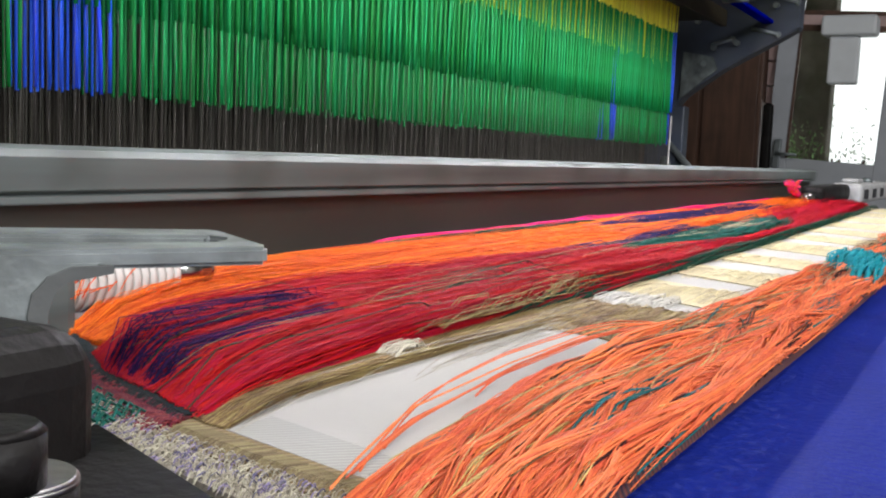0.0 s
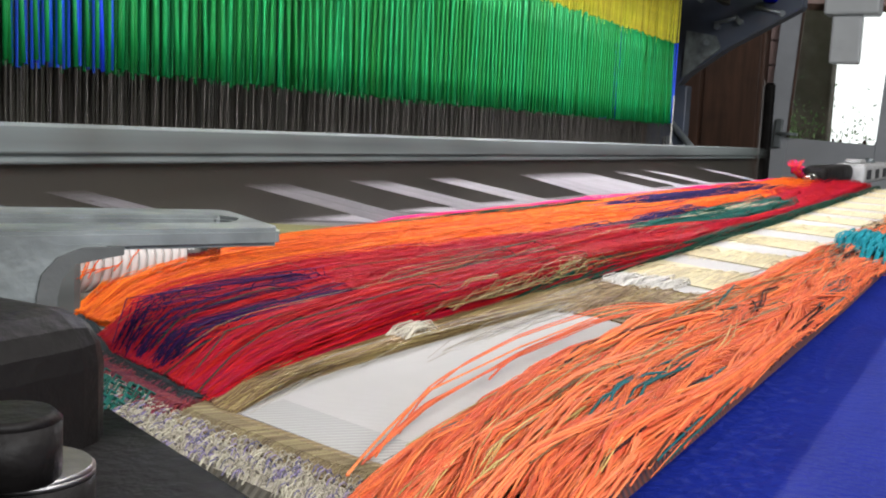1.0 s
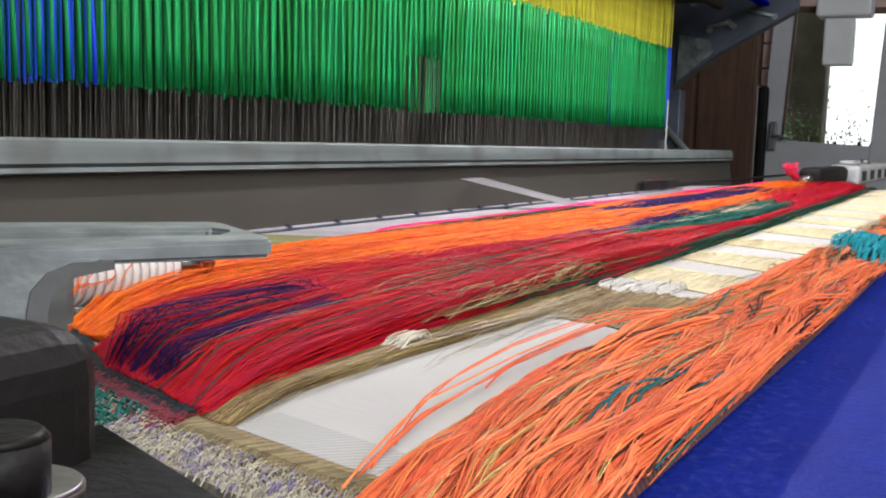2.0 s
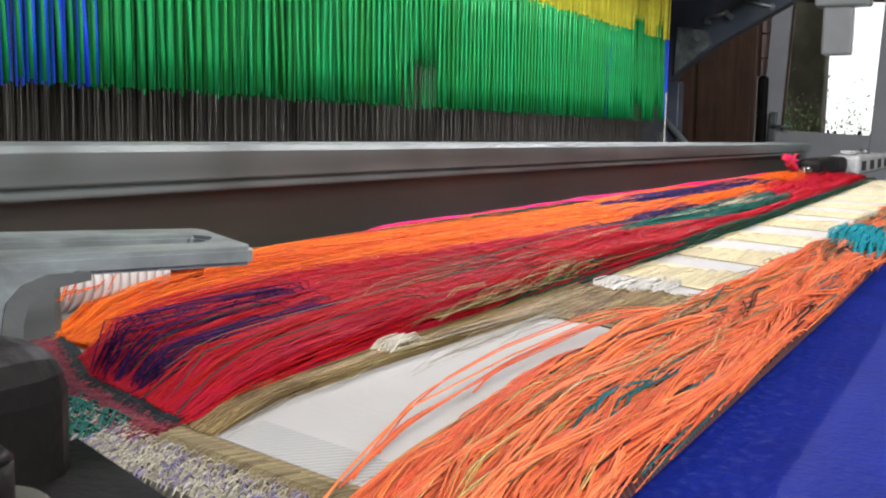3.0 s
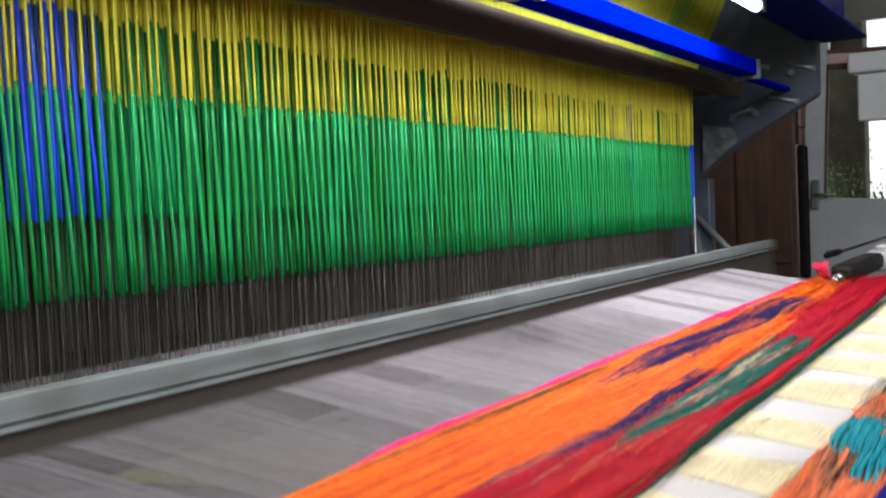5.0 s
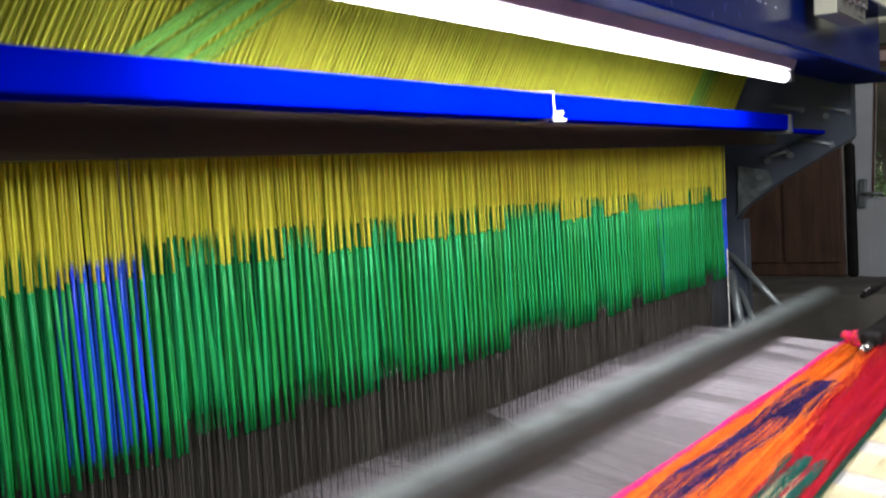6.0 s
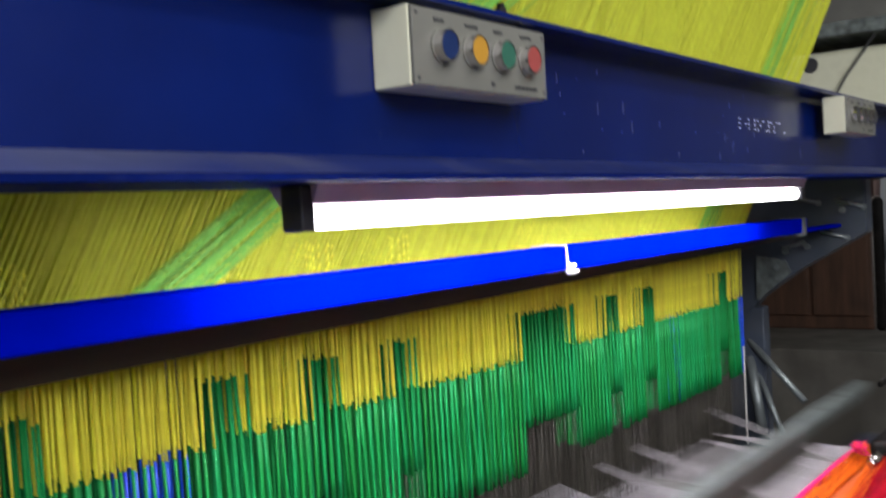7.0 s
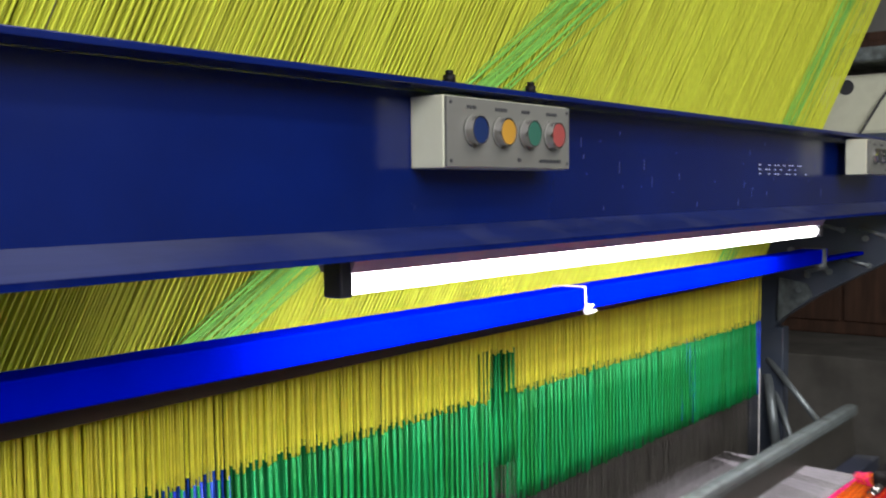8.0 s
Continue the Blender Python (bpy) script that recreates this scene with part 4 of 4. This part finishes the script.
def locks(name, count, per, xlo, xhi, lengths, radius, mat, sway, width, seed, top=1.0):
    """Tangled locks of yarn: each a bundle that meanders over the others, pinched and loosened along its length."""
    g = np.random.default_rng(seed)
    paths = []
    for i in range(count):
        u, length = g.uniform(0.0, 1.0), g.uniform(*lengths)
        x0 = xlo + (xhi - xlo) * g.random() ** 1.5 - 0.3 * length
        k1, k2, p1, p2, p3 = g.uniform(16, 38), g.uniform(38, 70), *g.uniform(0, 6.28, 3)
        level, drift = g.uniform(0.3, 1.0) * top, g.normal(0, 0.10)
        for j in range(per):
            q, h = g.normal(), g.uniform(0.6, 1.1)
            xa, xe = max(x0 + g.normal(0, 0.012), 0.186 + g.uniform(0, 0.016)), min(x0 + length + g.normal(0, 0.02), 1.9)
            if xe - xa < 0.03:
                continue
            m = max(7, int((xe - xa) / 0.007))
            xx, s_ = np.linspace(xa, xe, m), np.linspace(0, 1, m)
            lo_, hi_ = np.array([sal_lo(x) for x in xx]), np.array([sal_in(x) for x in xx])
            uu = u + drift * (s_ - 0.5)
            hold = np.minimum(1, 4 * s_) * np.minimum(1, 4 * (1 - s_))
            loose = width * (0.35 + 0.65 * np.abs(np.sin(k1 * 0.6 * xx + p3)))
            yy = lo_ + uu * (hi_ - lo_) + sway * (np.sin(k1 * xx + p1) + 0.4 * np.sin(k2 * xx + p2)) * (0.3 + 0.7 * hold) + q * loose
            yy = yy + 0.0005 * np.sin(g.uniform(60, 140) * xx + g.uniform(0, 6.28))
            yy = np.clip(yy, lo_ - 0.001 + 0.002 * g.random(), hi_ + 0.0005 + 0.004 * g.random() ** 3)
            zz = Zc + 0.0025 + 0.0072 * level * h * np.minimum(1, 5 * s_) ** 0.6 * np.minimum(1, 5 * (1 - s_)) ** 0.6 + 0.0009 * np.cos(k2 * 0.5 * xx + p2) - 0.0004 * abs(q)
            paths.append(np.stack([xx, yy, zz], 1))
    strands(name, paths, radius, mat, fl_front, 3)["kind"] = "stuff"


locks("salmon_yarn", 92, 22, 0.19, 1.85, (0.12, 0.36), 0.00034, Y_SALMON, 0.0044, 0.0014, 41)
locks("fine_salmon_yarn", 46, 22, 0.19, 0.60, (0.10, 0.28), 0.00019, Y_SALMON, 0.0042, 0.0016, 42)
locks("teal_lock_yarn", 60, 8, 0.24, 1.1, (0.04, 0.10), 0.00036, Y_TEAL, 0.0030, 0.0009, 44, 0.95)
# dark locks laid in to stand for shaded partings in the salmon yarn
locks("dark_lock_yarn", 44, 8, 0.22, 0.9, (0.05, 0.12), 0.00034, yarn("dark_rust_yarn", (0.06, 0.022, 0.018), 0.4), 0.0034, 0.0009, 45, 0.95)
locks("gold_lock_yarn", 34, 8, 0.20, 0.9, (0.05, 0.16), 0.00013, yarn("bright_gold_thread", (0.58, 0.40, 0.16), 0.4, 0.4, 0.3), 0.0050, 0.0016, 46)
locks("pale_salmon_yarn", 40, 12, 0.19, 1.2, (0.10, 0.30), 0.00028, yarn("light_salmon_yarn", (0.80, 0.205, 0.09), 0.15), 0.0048, 0.0014, 43)
floats("salmon_lock", 7, lin((0.2, 0.100), (0.242, 0.109), (0.30, 0.1135), (0.36, 0.1135), (0.43, 0.104)), lin((0.2, 0.1015), (0.242, 0.111), (0.30, 0.116), (0.36, 0.116), (0.43, 0.1065)), 0.19, 0.42, (0.25, 0.4), Zc + 0.003, 0.006, 0.0003, Y_SALMON, fl_front, 0.0005, 0.001, 33, 12, 4, 0.006, over=0.02)
floats("teal_yarn", 420, sal_lo, sal_in, 0.24, 1.9, (0.05, 0.16), Zc + 0.0030, 0.0045, 0.00035, Y_TEAL, fl_front, 0.0006, 0.0055, 31, 20, 11, 0.006)
floats("teal_patch", 300, lin((0.7, 0.068), (1.2, 0.068)), lin((0.7, 0.087), (1.2, 0.087)), 0.660, 0.740, (0.03, 0.08), Zc + 0.007, 0.007, 0.0004, Y_BRIGHTTEAL, fl_front, 0.0006, 0.001, 34)
floats("teal_patch", 200, lin((0.7, 0.0545), (1.2, 0.0545)), lin((0.7, 0.068), (1.2, 0.068)), 0.605, 0.695, (0.03, 0.06), Zc + 0.007, 0.007, 0.0004, Y_BRIGHTTEAL, fl_front, 0.0006, 0.001, 35)
floats("gold_yarn", 420, sal_lo, sal_in, 0.2, 1.2, (0.03, 0.12), Zc + 0.0055, 0.0045, 0.00018, Y_GOLD, fl_front, 0.0028, 0.0065, 36, 26, 20, 0.005, spread=(0.28, 1.0))

# ---- temple ----
temple = thing("temple", "white ringed roller with chrome tip under slotted steel plate", "temple")
def slotted_plate(outer, slot, z0, z1):
    """A four-cornered plate with a four-cornered slot through it."""
    bm = bmesh.new()
    o = [[bm.verts.new((*p, z)) for p in outer] for z in (z0, z1)]
    q = [[bm.verts.new((*p, z)) for p in slot] for z in (z0, z1)]
    n = len(outer)
    for i in range(n):
        k = (i + 1) % n
        bm.faces.new((o[1][i], o[1][k], q[1][k], q[1][i])), bm.faces.new((o[0][i], q[0][i], q[0][k], o[0][k]))
        bm.faces.new((o[0][i], o[0][k], o[1][k], o[1][i])), bm.faces.new((q[0][i], q[1][i], q[1][k], q[0][k]))
    bmesh.ops.recalc_face_normals(bm, faces=bm.faces)
    bmesh.ops.bevel(bm, geom=[e for e in bm.edges if e.calc_face_angle(0) > 0.8], offset=0.0008, segments=2, affect="EDGES")
    return bm


part("plate", slotted_plate([(0.2265, 0.1385), (0.2305, 0.1415), (0.2495, 0.171), (0.2500, 0.1755), (0.190, 0.224), (0.135, 0.262), (0.115, 0.205), (0.187, 0.1592)],
                            [(0.2270, 0.1535), (0.2330, 0.1560), (0.2365, 0.1590), (0.2370, 0.1645), (0.190, 0.2005), (0.184, 0.201), (0.173, 0.191), (0.175, 0.1855)], 0.9872, 0.991), PLATE_STEEL, temple, "slotted worn steel plate")
CHEEK = Matrix(((-0.844, 0.537, 0, 0.187), (0.537, 0.844, 0, 0.1592), (0, 0, 1, 0), (0, 0, 0, 1)))


def cheek_part(name, outline, d0, d1, mat, label):
    """An upright plate under the slotted plate's front edge: outline in distance along the edge and height."""
    bm = extrude_profile(outline, d0, d1)
    for v in bm.verts:
        v.co = CHEEK @ Vector((v.co.y, v.co.x, v.co.z))
    bmesh.ops.recalc_face_normals(bm, faces=bm.faces)
    return part(name, bm, mat, temple, label)


cheek_part("cheek", [(-0.010, 0.9885), (0.09, 0.9885), (0.09, 0.945), (0.002, 0.945), (0.002, 0.979), (0.001, 0.9825), (-0.0018, 0.9855), (-0.006, 0.9872)], 0.0, 0.003, PLATE_STEEL, "greenish worn steel side cheek")
# rim steel is a darkened copy, carrying the shade of the plate's edge
cheek_part("rim", [(-0.012, 0.9882), (-0.0045, 0.9880), (0.0, 0.9862), (0.0028, 0.983), (0.0036, 0.979), (0.0036, 0.945), (0.0, 0.945), (0.0, 0.979), (-0.0010, 0.9825), (-0.0032, 0.9850), (-0.012, 0.9866)], -0.0012, 0.0005, material("shaded_rim_steel", (0.10, 0.105, 0.105), 0.5, 0.3, 0.25, 60, 0.1, 300), "rolled rim with shade put into its steel colour")
part("plate_wall", boxed(0.13, 0.245, 0.945, 0.245, 0.252, 0.987, 0.002), DARK, temple)
# thin black sheet added below the slot in place of the darkness there
part("slide_bar", slab([(0.222, 0.150), (0.240, 0.158), (0.241, 0.167), (0.188, 0.206), (0.166, 0.192), (0.169, 0.183)], 0.9861, 0.9868), BLACK, temple, "black sheet standing for the shade under the slot")
part("end_housing", boxed(0.255, 0.255, 0.945, 0.2815, 0.288, 0.980, 0.006, seg=3), GALV, temple)
for i in range(13):
    x = 0.283 + i * 0.0039
    bm = rodded((x, 0.272, 0.9635), (x + 0.0032, 0.272, 0.9635), 0.0098, 18)
    rod(bm, (x + 0.0032, 0.272, 0.9635), (x + 0.0039, 0.272, 0.9635), 0.0086, 18)
    part("ring", bm, WHITE_PL, temple, "white plastic ring" if i == 0 else "")
bm = rodded((0.3335, 0.272, 0.9635), (0.350, 0.272, 0.9635), 0.0095, 20)
rod(bm, (0.350, 0.272, 0.9635), (0.356, 0.272, 0.9635), 0.0095, 20, 0.006)
part("tip", bm, CHROME, temple, "chrome tip")

arm = thing("temple_bracket", "black cast metal bracket with a large chrome-ringed bolt", "bracket")
part("block", boxed(0.085, 0.130, 0.93, 0.1765, 0.195, 0.982, 0.009, seg=4), BLACK, arm)
part("cap_block", boxed(0.04, 0.150, 0.975, 0.155, 0.215, 0.9865, 0.004), BLACK, arm)
part("arm", slab([(0.190, 0.147), (0.169, 0.095), (0.150, 0.055), (0.12, 0.02), (0.02, 0.02), (0.02, 0.15)], 0.92, 0.9605, 0.003), BLACK, arm)
bm = rodded((0.136, 0.1075, 0.9695), (0.136, 0.1075, 0.9765), 0.006, 28)
rod(bm, (0.136, 0.1075, 0.9765), (0.136, 0.1075, 0.9775), 0.006, 28, 0.005)
part("bolt_head", bm, BLACK, arm, "black bolt head")
part("bolt_collar", rodded((0.140, 0.109, 0.9605), (0.140, 0.109, 0.9684), 0.0079, 32), BLACK, arm)
bm = rodded((0.140, 0.109, 0.9685), (0.140, 0.109, 0.9692), 0.0079, 36)
rod(bm, (0.140, 0.109, 0.9692), (0.140, 0.109, 0.9697), 0.0079, 36, 0.0074)
part("bolt_washer", bm, DULL_CHROME, arm, "dulled chrome washer")

# ---- far temple ----
far = thing("temple", "pale grey drilled steel temple block at the far selvage", "temple")
PALE_STEEL = material("pale_grey_casting", (0.42, 0.42, 0.425), 0.5, 0.1, 0.2, 60, 0.1, 200, dirt=(0.14, 0.13, 0.12), dirt_scale=30, dirt_amount=0.5)
bm = bmesh.new()
box(bm, 2.1, 0.235, 0.948, 2.7, 0.29, 0.986, 0.008, seg=3)
box(bm, 2.16, 0.25, 0.9862, 2.24, 0.28, 0.994, 0.003)
part("block", bm, PALE_STEEL, far)
for x in (2.17, 2.31, 2.45, 2.59):
    part("hole", slab([(x + 0.036 * math.cos(a), 0.2345 + 0.001 * math.sin(a)) for a in np.linspace(0, 6.0, 12)], 0.957, 0.975), INK, far, "dark slotted hole")
part("screw", rodded((2.40, 0.262, 0.986), (2.40, 0.262, 0.996), 0.014, 14, 0.008), STEEL, far)
part("arm", boxed(1.78, 0.255, 0.953, 2.1, 0.292, 0.984, 0.010, seg=3), BLACK, far, "black rounded arm")
bm = rodded((1.71, 0.272, 0.9635), (1.78, 0.272, 0.9635), 0.0095, 18)
rod(bm, (1.71, 0.272, 0.9635), (1.70, 0.272, 0.9635), 0.0095, 18, 0.005)
part("tip", bm, CHROME, far, "chrome tip")
tuft = thing("yarn_tuft", "pink and red yarn ends at the far temple", "yarn tuft")
paths = []
for i in range(90):
    a = (1.735 + rng.uniform(-0.012, 0.012), 0.296 + rng.uniform(-0.012, 0.012), 0.985 + rng.uniform(-0.006, 0.008))
    paths.append([a, (1.73, 0.295 + rng.uniform(-0.008, 0.008), 0.978 + rng.uniform(-0.006, 0.006)), (1.76, 0.288 + rng.uniform(-0.006, 0.006), 0.962)])
strands("pink_end", paths[:60], 0.0005, Y_PINK, tuft, 4)["kind"] = "stuff"
strands("red_end", paths[60:], 0.0005, Y_ORANGE, tuft, 4)["kind"] = "stuff"

# ---- rapier ----
rapier = thing("rapier", "dark steel rapier head on its carrying tape", "rapier", at=pose(2.7, 0.43, 0.95))
bm = slab([(0, -0.006), (0.10, -0.010), (0.16, -0.008), (0.16, 0.008), (0.10, 0.010), (0.0, 0.004)], 0.0, 0.012, 0.002)
part("head", bm, BLACK, rapier)
part("gripper", boxed(0.02, -0.004, 0.012, 0.09, 0.003, 0.016, 0.001), CHROME, rapier)
part("tape", boxed(0.16, -0.008, 0.003, 1.5, 0.008, 0.0055), BLACK, rapier)

# ---- button boxes ----
def button_box(colours, at, label):
    b = thing("button_box", label, "button box", "button boxes", at=at)
    part("case", boxed(0, 0.0035, 0, 0.202, 0.0395, 0.062, 0.0012), CREAM, b)
    part("face_plate", boxed(0.001, 0.0, 0.001, 0.201, 0.0033, 0.061, 0.0006), FACE, b, "grey metal face plate")
    bm = bmesh.new()
    for i, (nm, c) in enumerate(colours):
        x = 0.038 + 0.043 * i
        bt = part("button", rodded((x, -0.0085, 0.033), (x, -0.0005, 0.033), 0.0113, 28), material(nm, c, 0.3, 0, 0.05, 30), b, nm.replace("_", " "))
        ring = bmesh.new()
        bmesh.ops.create_cone(ring, cap_ends=False, segments=28, radius1=0.0128, radius2=0.0124, depth=0.009, matrix=pose(x, -0.0046, 0.033, 90))
        bmesh.ops.solidify(ring, geom=list(ring.faces), thickness=0.0009)
        part("bezel", ring, CHROME, bt, "bright metal guard ring")
        part("collar", rodded((x, -0.0016, 0.033), (x, 0.0002, 0.033), 0.0142, 28), FACE, bt)
        for k in range(3 + i % 2):
            box(bm, x - 0.009 + 0.005 * k, -0.0006, 0.0515, x - 0.0055 + 0.005 * k, 0.0002, 0.0545)
    for k in range(6):
        box(bm, 0.146 + 0.0065 * k, -0.0006, 0.0065, 0.151 + 0.0065 * k, 0.0002, 0.0095)
    box(bm, 0.108, -0.0006, 0.0065, 0.113, 0.0002, 0.010)
    part("lettering", bm, INK, b, "dark illegible lettering")["kind"] = "stuff"
    bm = bmesh.new()
    for x in (0.006, 0.196):
        for z in (0.006, 0.056):
            rod(bm, (x, -0.0008, z), (x, 0.0005, z), 0.0016, 8)
    part("screw", bm, INK, b)
    return b


button_box((("blue_button", (0.010, 0.024, 0.090)), ("yellow_button", (0.42, 0.22, 0.03)), ("green_button", (0.03, 0.115, 0.08)), ("red_button", (0.29, 0.06, 0.055))), pose(0.627, 0.332, 1.4985), "cream metal box with four coloured push buttons")
button_box((("black_switch", (0.02, 0.02, 0.02)),) * 4, pose(1.81, 0.312, 1.500), "cream metal box with four black switches")

# ---- head of the next machine ----
head_t = thing("machine_housing", "cream painted machine housing with a dark opening", "machine housing")
part("shell", boxed(3.0, 0.05, 1.62, 3.5, 0.78, 1.80, 0.02, seg=3), CREAM, head_t)
part("opening", rodded((2.998, 0.70, 1.765), (3.02, 0.70, 1.765), 0.022, 18), INK, head_t, "dark round opening")
part("crossbar", boxed(2.95, 0.30, 1.83, 3.3, 0.95, 1.87, 0.005), GALV, head_t)
part("stand", boxed(3.1, 0.06, 0.0, 3.4, 0.20, 1.62, 0.01), DARK, head_t)
strands("cable", [[(2.98, 0.66, 1.62), (2.98, 0.60, 1.72), (2.98, 0.50, 1.85), (2.98, 0.40, 2.0)]], 0.004, INK, head_t, 6, "black cable")

# ---- side of the hall ----
cab = thing("wooden_cabinet", "tall dark brown wooden cabinet against the wall", "cabinet")
part("body", boxed(6.02, 1.25, 0.62, 6.34, 2.6, 2.35, 0.01), WOOD, cab)
for a, b in ((1.27, 1.58), (1.60, 1.91), (1.93, 2.24), (2.26, 2.58)):
    part("door", boxed(6.0, a, 0.70, 6.0195, b, 2.3, 0.006), WOOD, cab)
bag = tagged(part("bag", boxed(5.98, 1.175, 0.62, 6.06, 1.235, 1.36, 0.02, seg=3), BLACK), "black bag standing beside the wooden cabinet", "bag")
for z0, z1 in ((1.37, 1.46), (1.47, 1.60), (1.61, 1.70)):
    tagged(part("carton", boxed(6.1, 1.19, z0, 6.3, 1.245, z1, 0.004), CARTON), "faded pink carton beside the cabinet", "carton")

# ---- movements ----
SLEY = [(0.0, 0.345), (0.1, 0.415), (0.2, 0.484), (0.3, 0.343), (0.4, 0.419), (0.5, 0.485), (0.6, 0.342), (0.7, 0.412), (0.8, 0.481), (0.9, 0.34), (1.0, 0.455),
        (1.1, 0.458), (1.2, 0.34), (1.3, 0.437), (1.4, 0.487), (1.5, 0.372), (1.6, 0.386), (1.7, 0.497), (1.8, 0.36), (1.9, 0.39), (2.0, 0.495), (2.1, 0.36), (2.2, 0.39),
        (2.3, 0.495), (2.4, 0.365), (2.5, 0.39), (2.6, 0.497), (2.7, 0.36), (2.8, 0.403), (2.9, 0.492), (3.0, 0.352), (3.1, 0.408), (3.2, 0.491), (3.3, 0.359), (3.4, 0.391),
        (3.5, 0.497), (3.6, 0.425), (3.7, 0.341), (3.8, 0.471), (3.9, 0.437), (4.0, 0.339), (4.1, 0.478), (4.2, 0.38), (4.3, 0.375), (4.4, 0.497), (4.5, 0.387), (4.6, 0.36), (4.7, 0.495),
        (4.8, 0.43), (4.9, 0.345), (5.0, 0.48), (5.1, 0.43), (5.2, 0.345), (5.3, 0.47), (5.4, 0.46), (5.5, 0.345), (5.6, 0.44), (5.7, 0.485), (5.8, 0.367), (5.9, 0.495), (6.0, 0.435),
        (6.1, 0.36), (6.2, 0.48), (6.3, 0.44), (6.4, 0.36), (6.5, 0.474), (6.6, 0.46), (6.7, 0.35), (6.8, 0.46), (6.9, 0.47), (7.0, 0.40), (7.1, 0.42), (7.2, 0.49), (7.3, 0.37),
        (7.4, 0.40), (7.5, 0.462), (7.6, 0.49), (7.7, 0.36), (7.8, 0.42), (7.9, 0.49), (8.0, 0.441)]


def crank(rows, mid=0.418, half=0.080):
    """The sley's rows thirty times a second: a crank that turns about 120 degrees in a tenth of a second."""
    phase = []
    for t, y in rows:
        a = math.acos(max(-1.0, min(1.0, (y - mid) / half)))
        aim = phase[-1] + math.radians(120) if phase else -2.75
        phase.append(min((q + 2 * math.pi * k for q in (a, -a) for k in range(-1, 40)), key=lambda p: abs(p - aim)))
    times = [t for t, y in rows]
    return [(q / 30, mid + half * math.cos(float(np.interp(q / 30, times, phase)))) for q in range(0, 241)]


# picks: which sheds stand open, from when to when
OPEN = {"A1": [(-0.2, 0.2), (7.28, 7.46)], "A2": [(1.25, 1.45), (2.5, 2.65), (3.72, 3.92), (4.9, 5.1), (6.05, 6.28), (7.28, 7.46)],
        "R": [(1.52, 1.75), (2.78, 2.95), (4.02, 4.18), (5.2, 5.4), (6.38, 6.58), (7.62, 7.75)], "M": [(0.65, 0.8), (1.9, 2.1), (3.02, 3.22), (4.3, 4.45), (5.5, 5.65), (6.68, 6.88), (7.92, 8.2)],
        "K": [(2.2, 2.4), (3.36, 3.6), (4.55, 4.72), (5.7, 5.94), (6.95, 7.2)], "B": [(1.2, 1.42), (2.5, 2.65), (4.9, 5.1), (6.07, 6.25)]}


def lifts(key, rise=0.09):
    """Times and lifts (0 to 1) of one set of cords through the clip."""
    rows = [(-0.6, 0.0), (8.6, 0.0)]
    for a, b in OPEN[key]:
        rows += [(a - rise, 0.0), (a, 1.0), (b, 1.0), (b + rise, 0.0)]
    rows.sort()
    t, v = [r[0] for r in rows], [r[1] for r in rows]
    return [(s / 30, float(np.interp(s / 30, t, v)) if not (OPEN[key][0][0] < 0 and s / 30 < OPEN[key][0][1]) else 1.0) for s in range(0, 241)]


def thin(rows):
    """Drops the rows between equal neighbours."""
    return [r for i, r in enumerate(rows) if i in (0, len(rows) - 1) or not (rows[i - 1][1] == r[1] == rows[i + 1][1])]


def lifts2(keys):
    """The highest lift of several sets, time by time."""
    rows = [lifts(k) for k in keys]
    return thin([(r[0][0], max(q[1] for q in r)) for r in zip(*rows)])


OPEN["F"] = [(0.06, 0.22), (1.28, 1.45), (2.5, 2.65), (3.76, 3.92), (4.9, 5.1), (6.05, 6.28), (7.28, 7.5)]
OPEN["W"] = [(0.97, 1.13), (2.2, 2.4), (3.36, 3.6), (4.46, 4.72), (5.76, 5.95), (6.95, 7.2)]
INSERT = [(0.2, 0), (0.5, 0), (0.8, 0), (1.1, 0), (1.4, 0), (1.7, 1), (2.0, 1), (2.3, 1), (2.6, 1), (2.9, 0), (3.2, 1), (3.5, 1), (4.4, 0), (4.7, 1)]


def motions():
    walk(sley, [(t, pose(0, y, 0.95, -math.degrees(math.atan((y - 0.40) / 0.6)))) for t, y in crank(SLEY)])
    for key, g in HARNESS.items():
        if key == "still":
            continue
        sets = [key] if key in OPEN else [key[0]]
        if key[0] == "B" and key[-1] == "a":
            sets = ["A1"]
        elif key[-1] == "a":
            sets.append("A1")
        elif key[-1] == "b" and key[0] != "B":
            sets.append("A2")
        walk(g, [(t, pose(0, 0, LIFT * v)) for t, v in lifts2(sets)])
    for key, g in WARPS.items():
        sets = ["F"] if key[0] == "F" else ["W" if key[0] == "K" else key[0], "F"]
        walk(g, [(t, pose(0, FELL_Y, CLOTH_Z, REST + (RAISED - REST) * v)) for t, v in lifts2(sets)])
    rows = []
    for t, inside in INSERT:
        if inside:
            rows += [(t - 0.1, 2.45), (t, 1.36), (t + 0.1, 2.45)]
    rows = [(0.0, 2.45)] + sorted(dict(rows).items()) + [(8.0, 2.45)]
    walk(rapier, [(t, pose(x, 0.425, 0.951)) for t, x in rows])


motions()
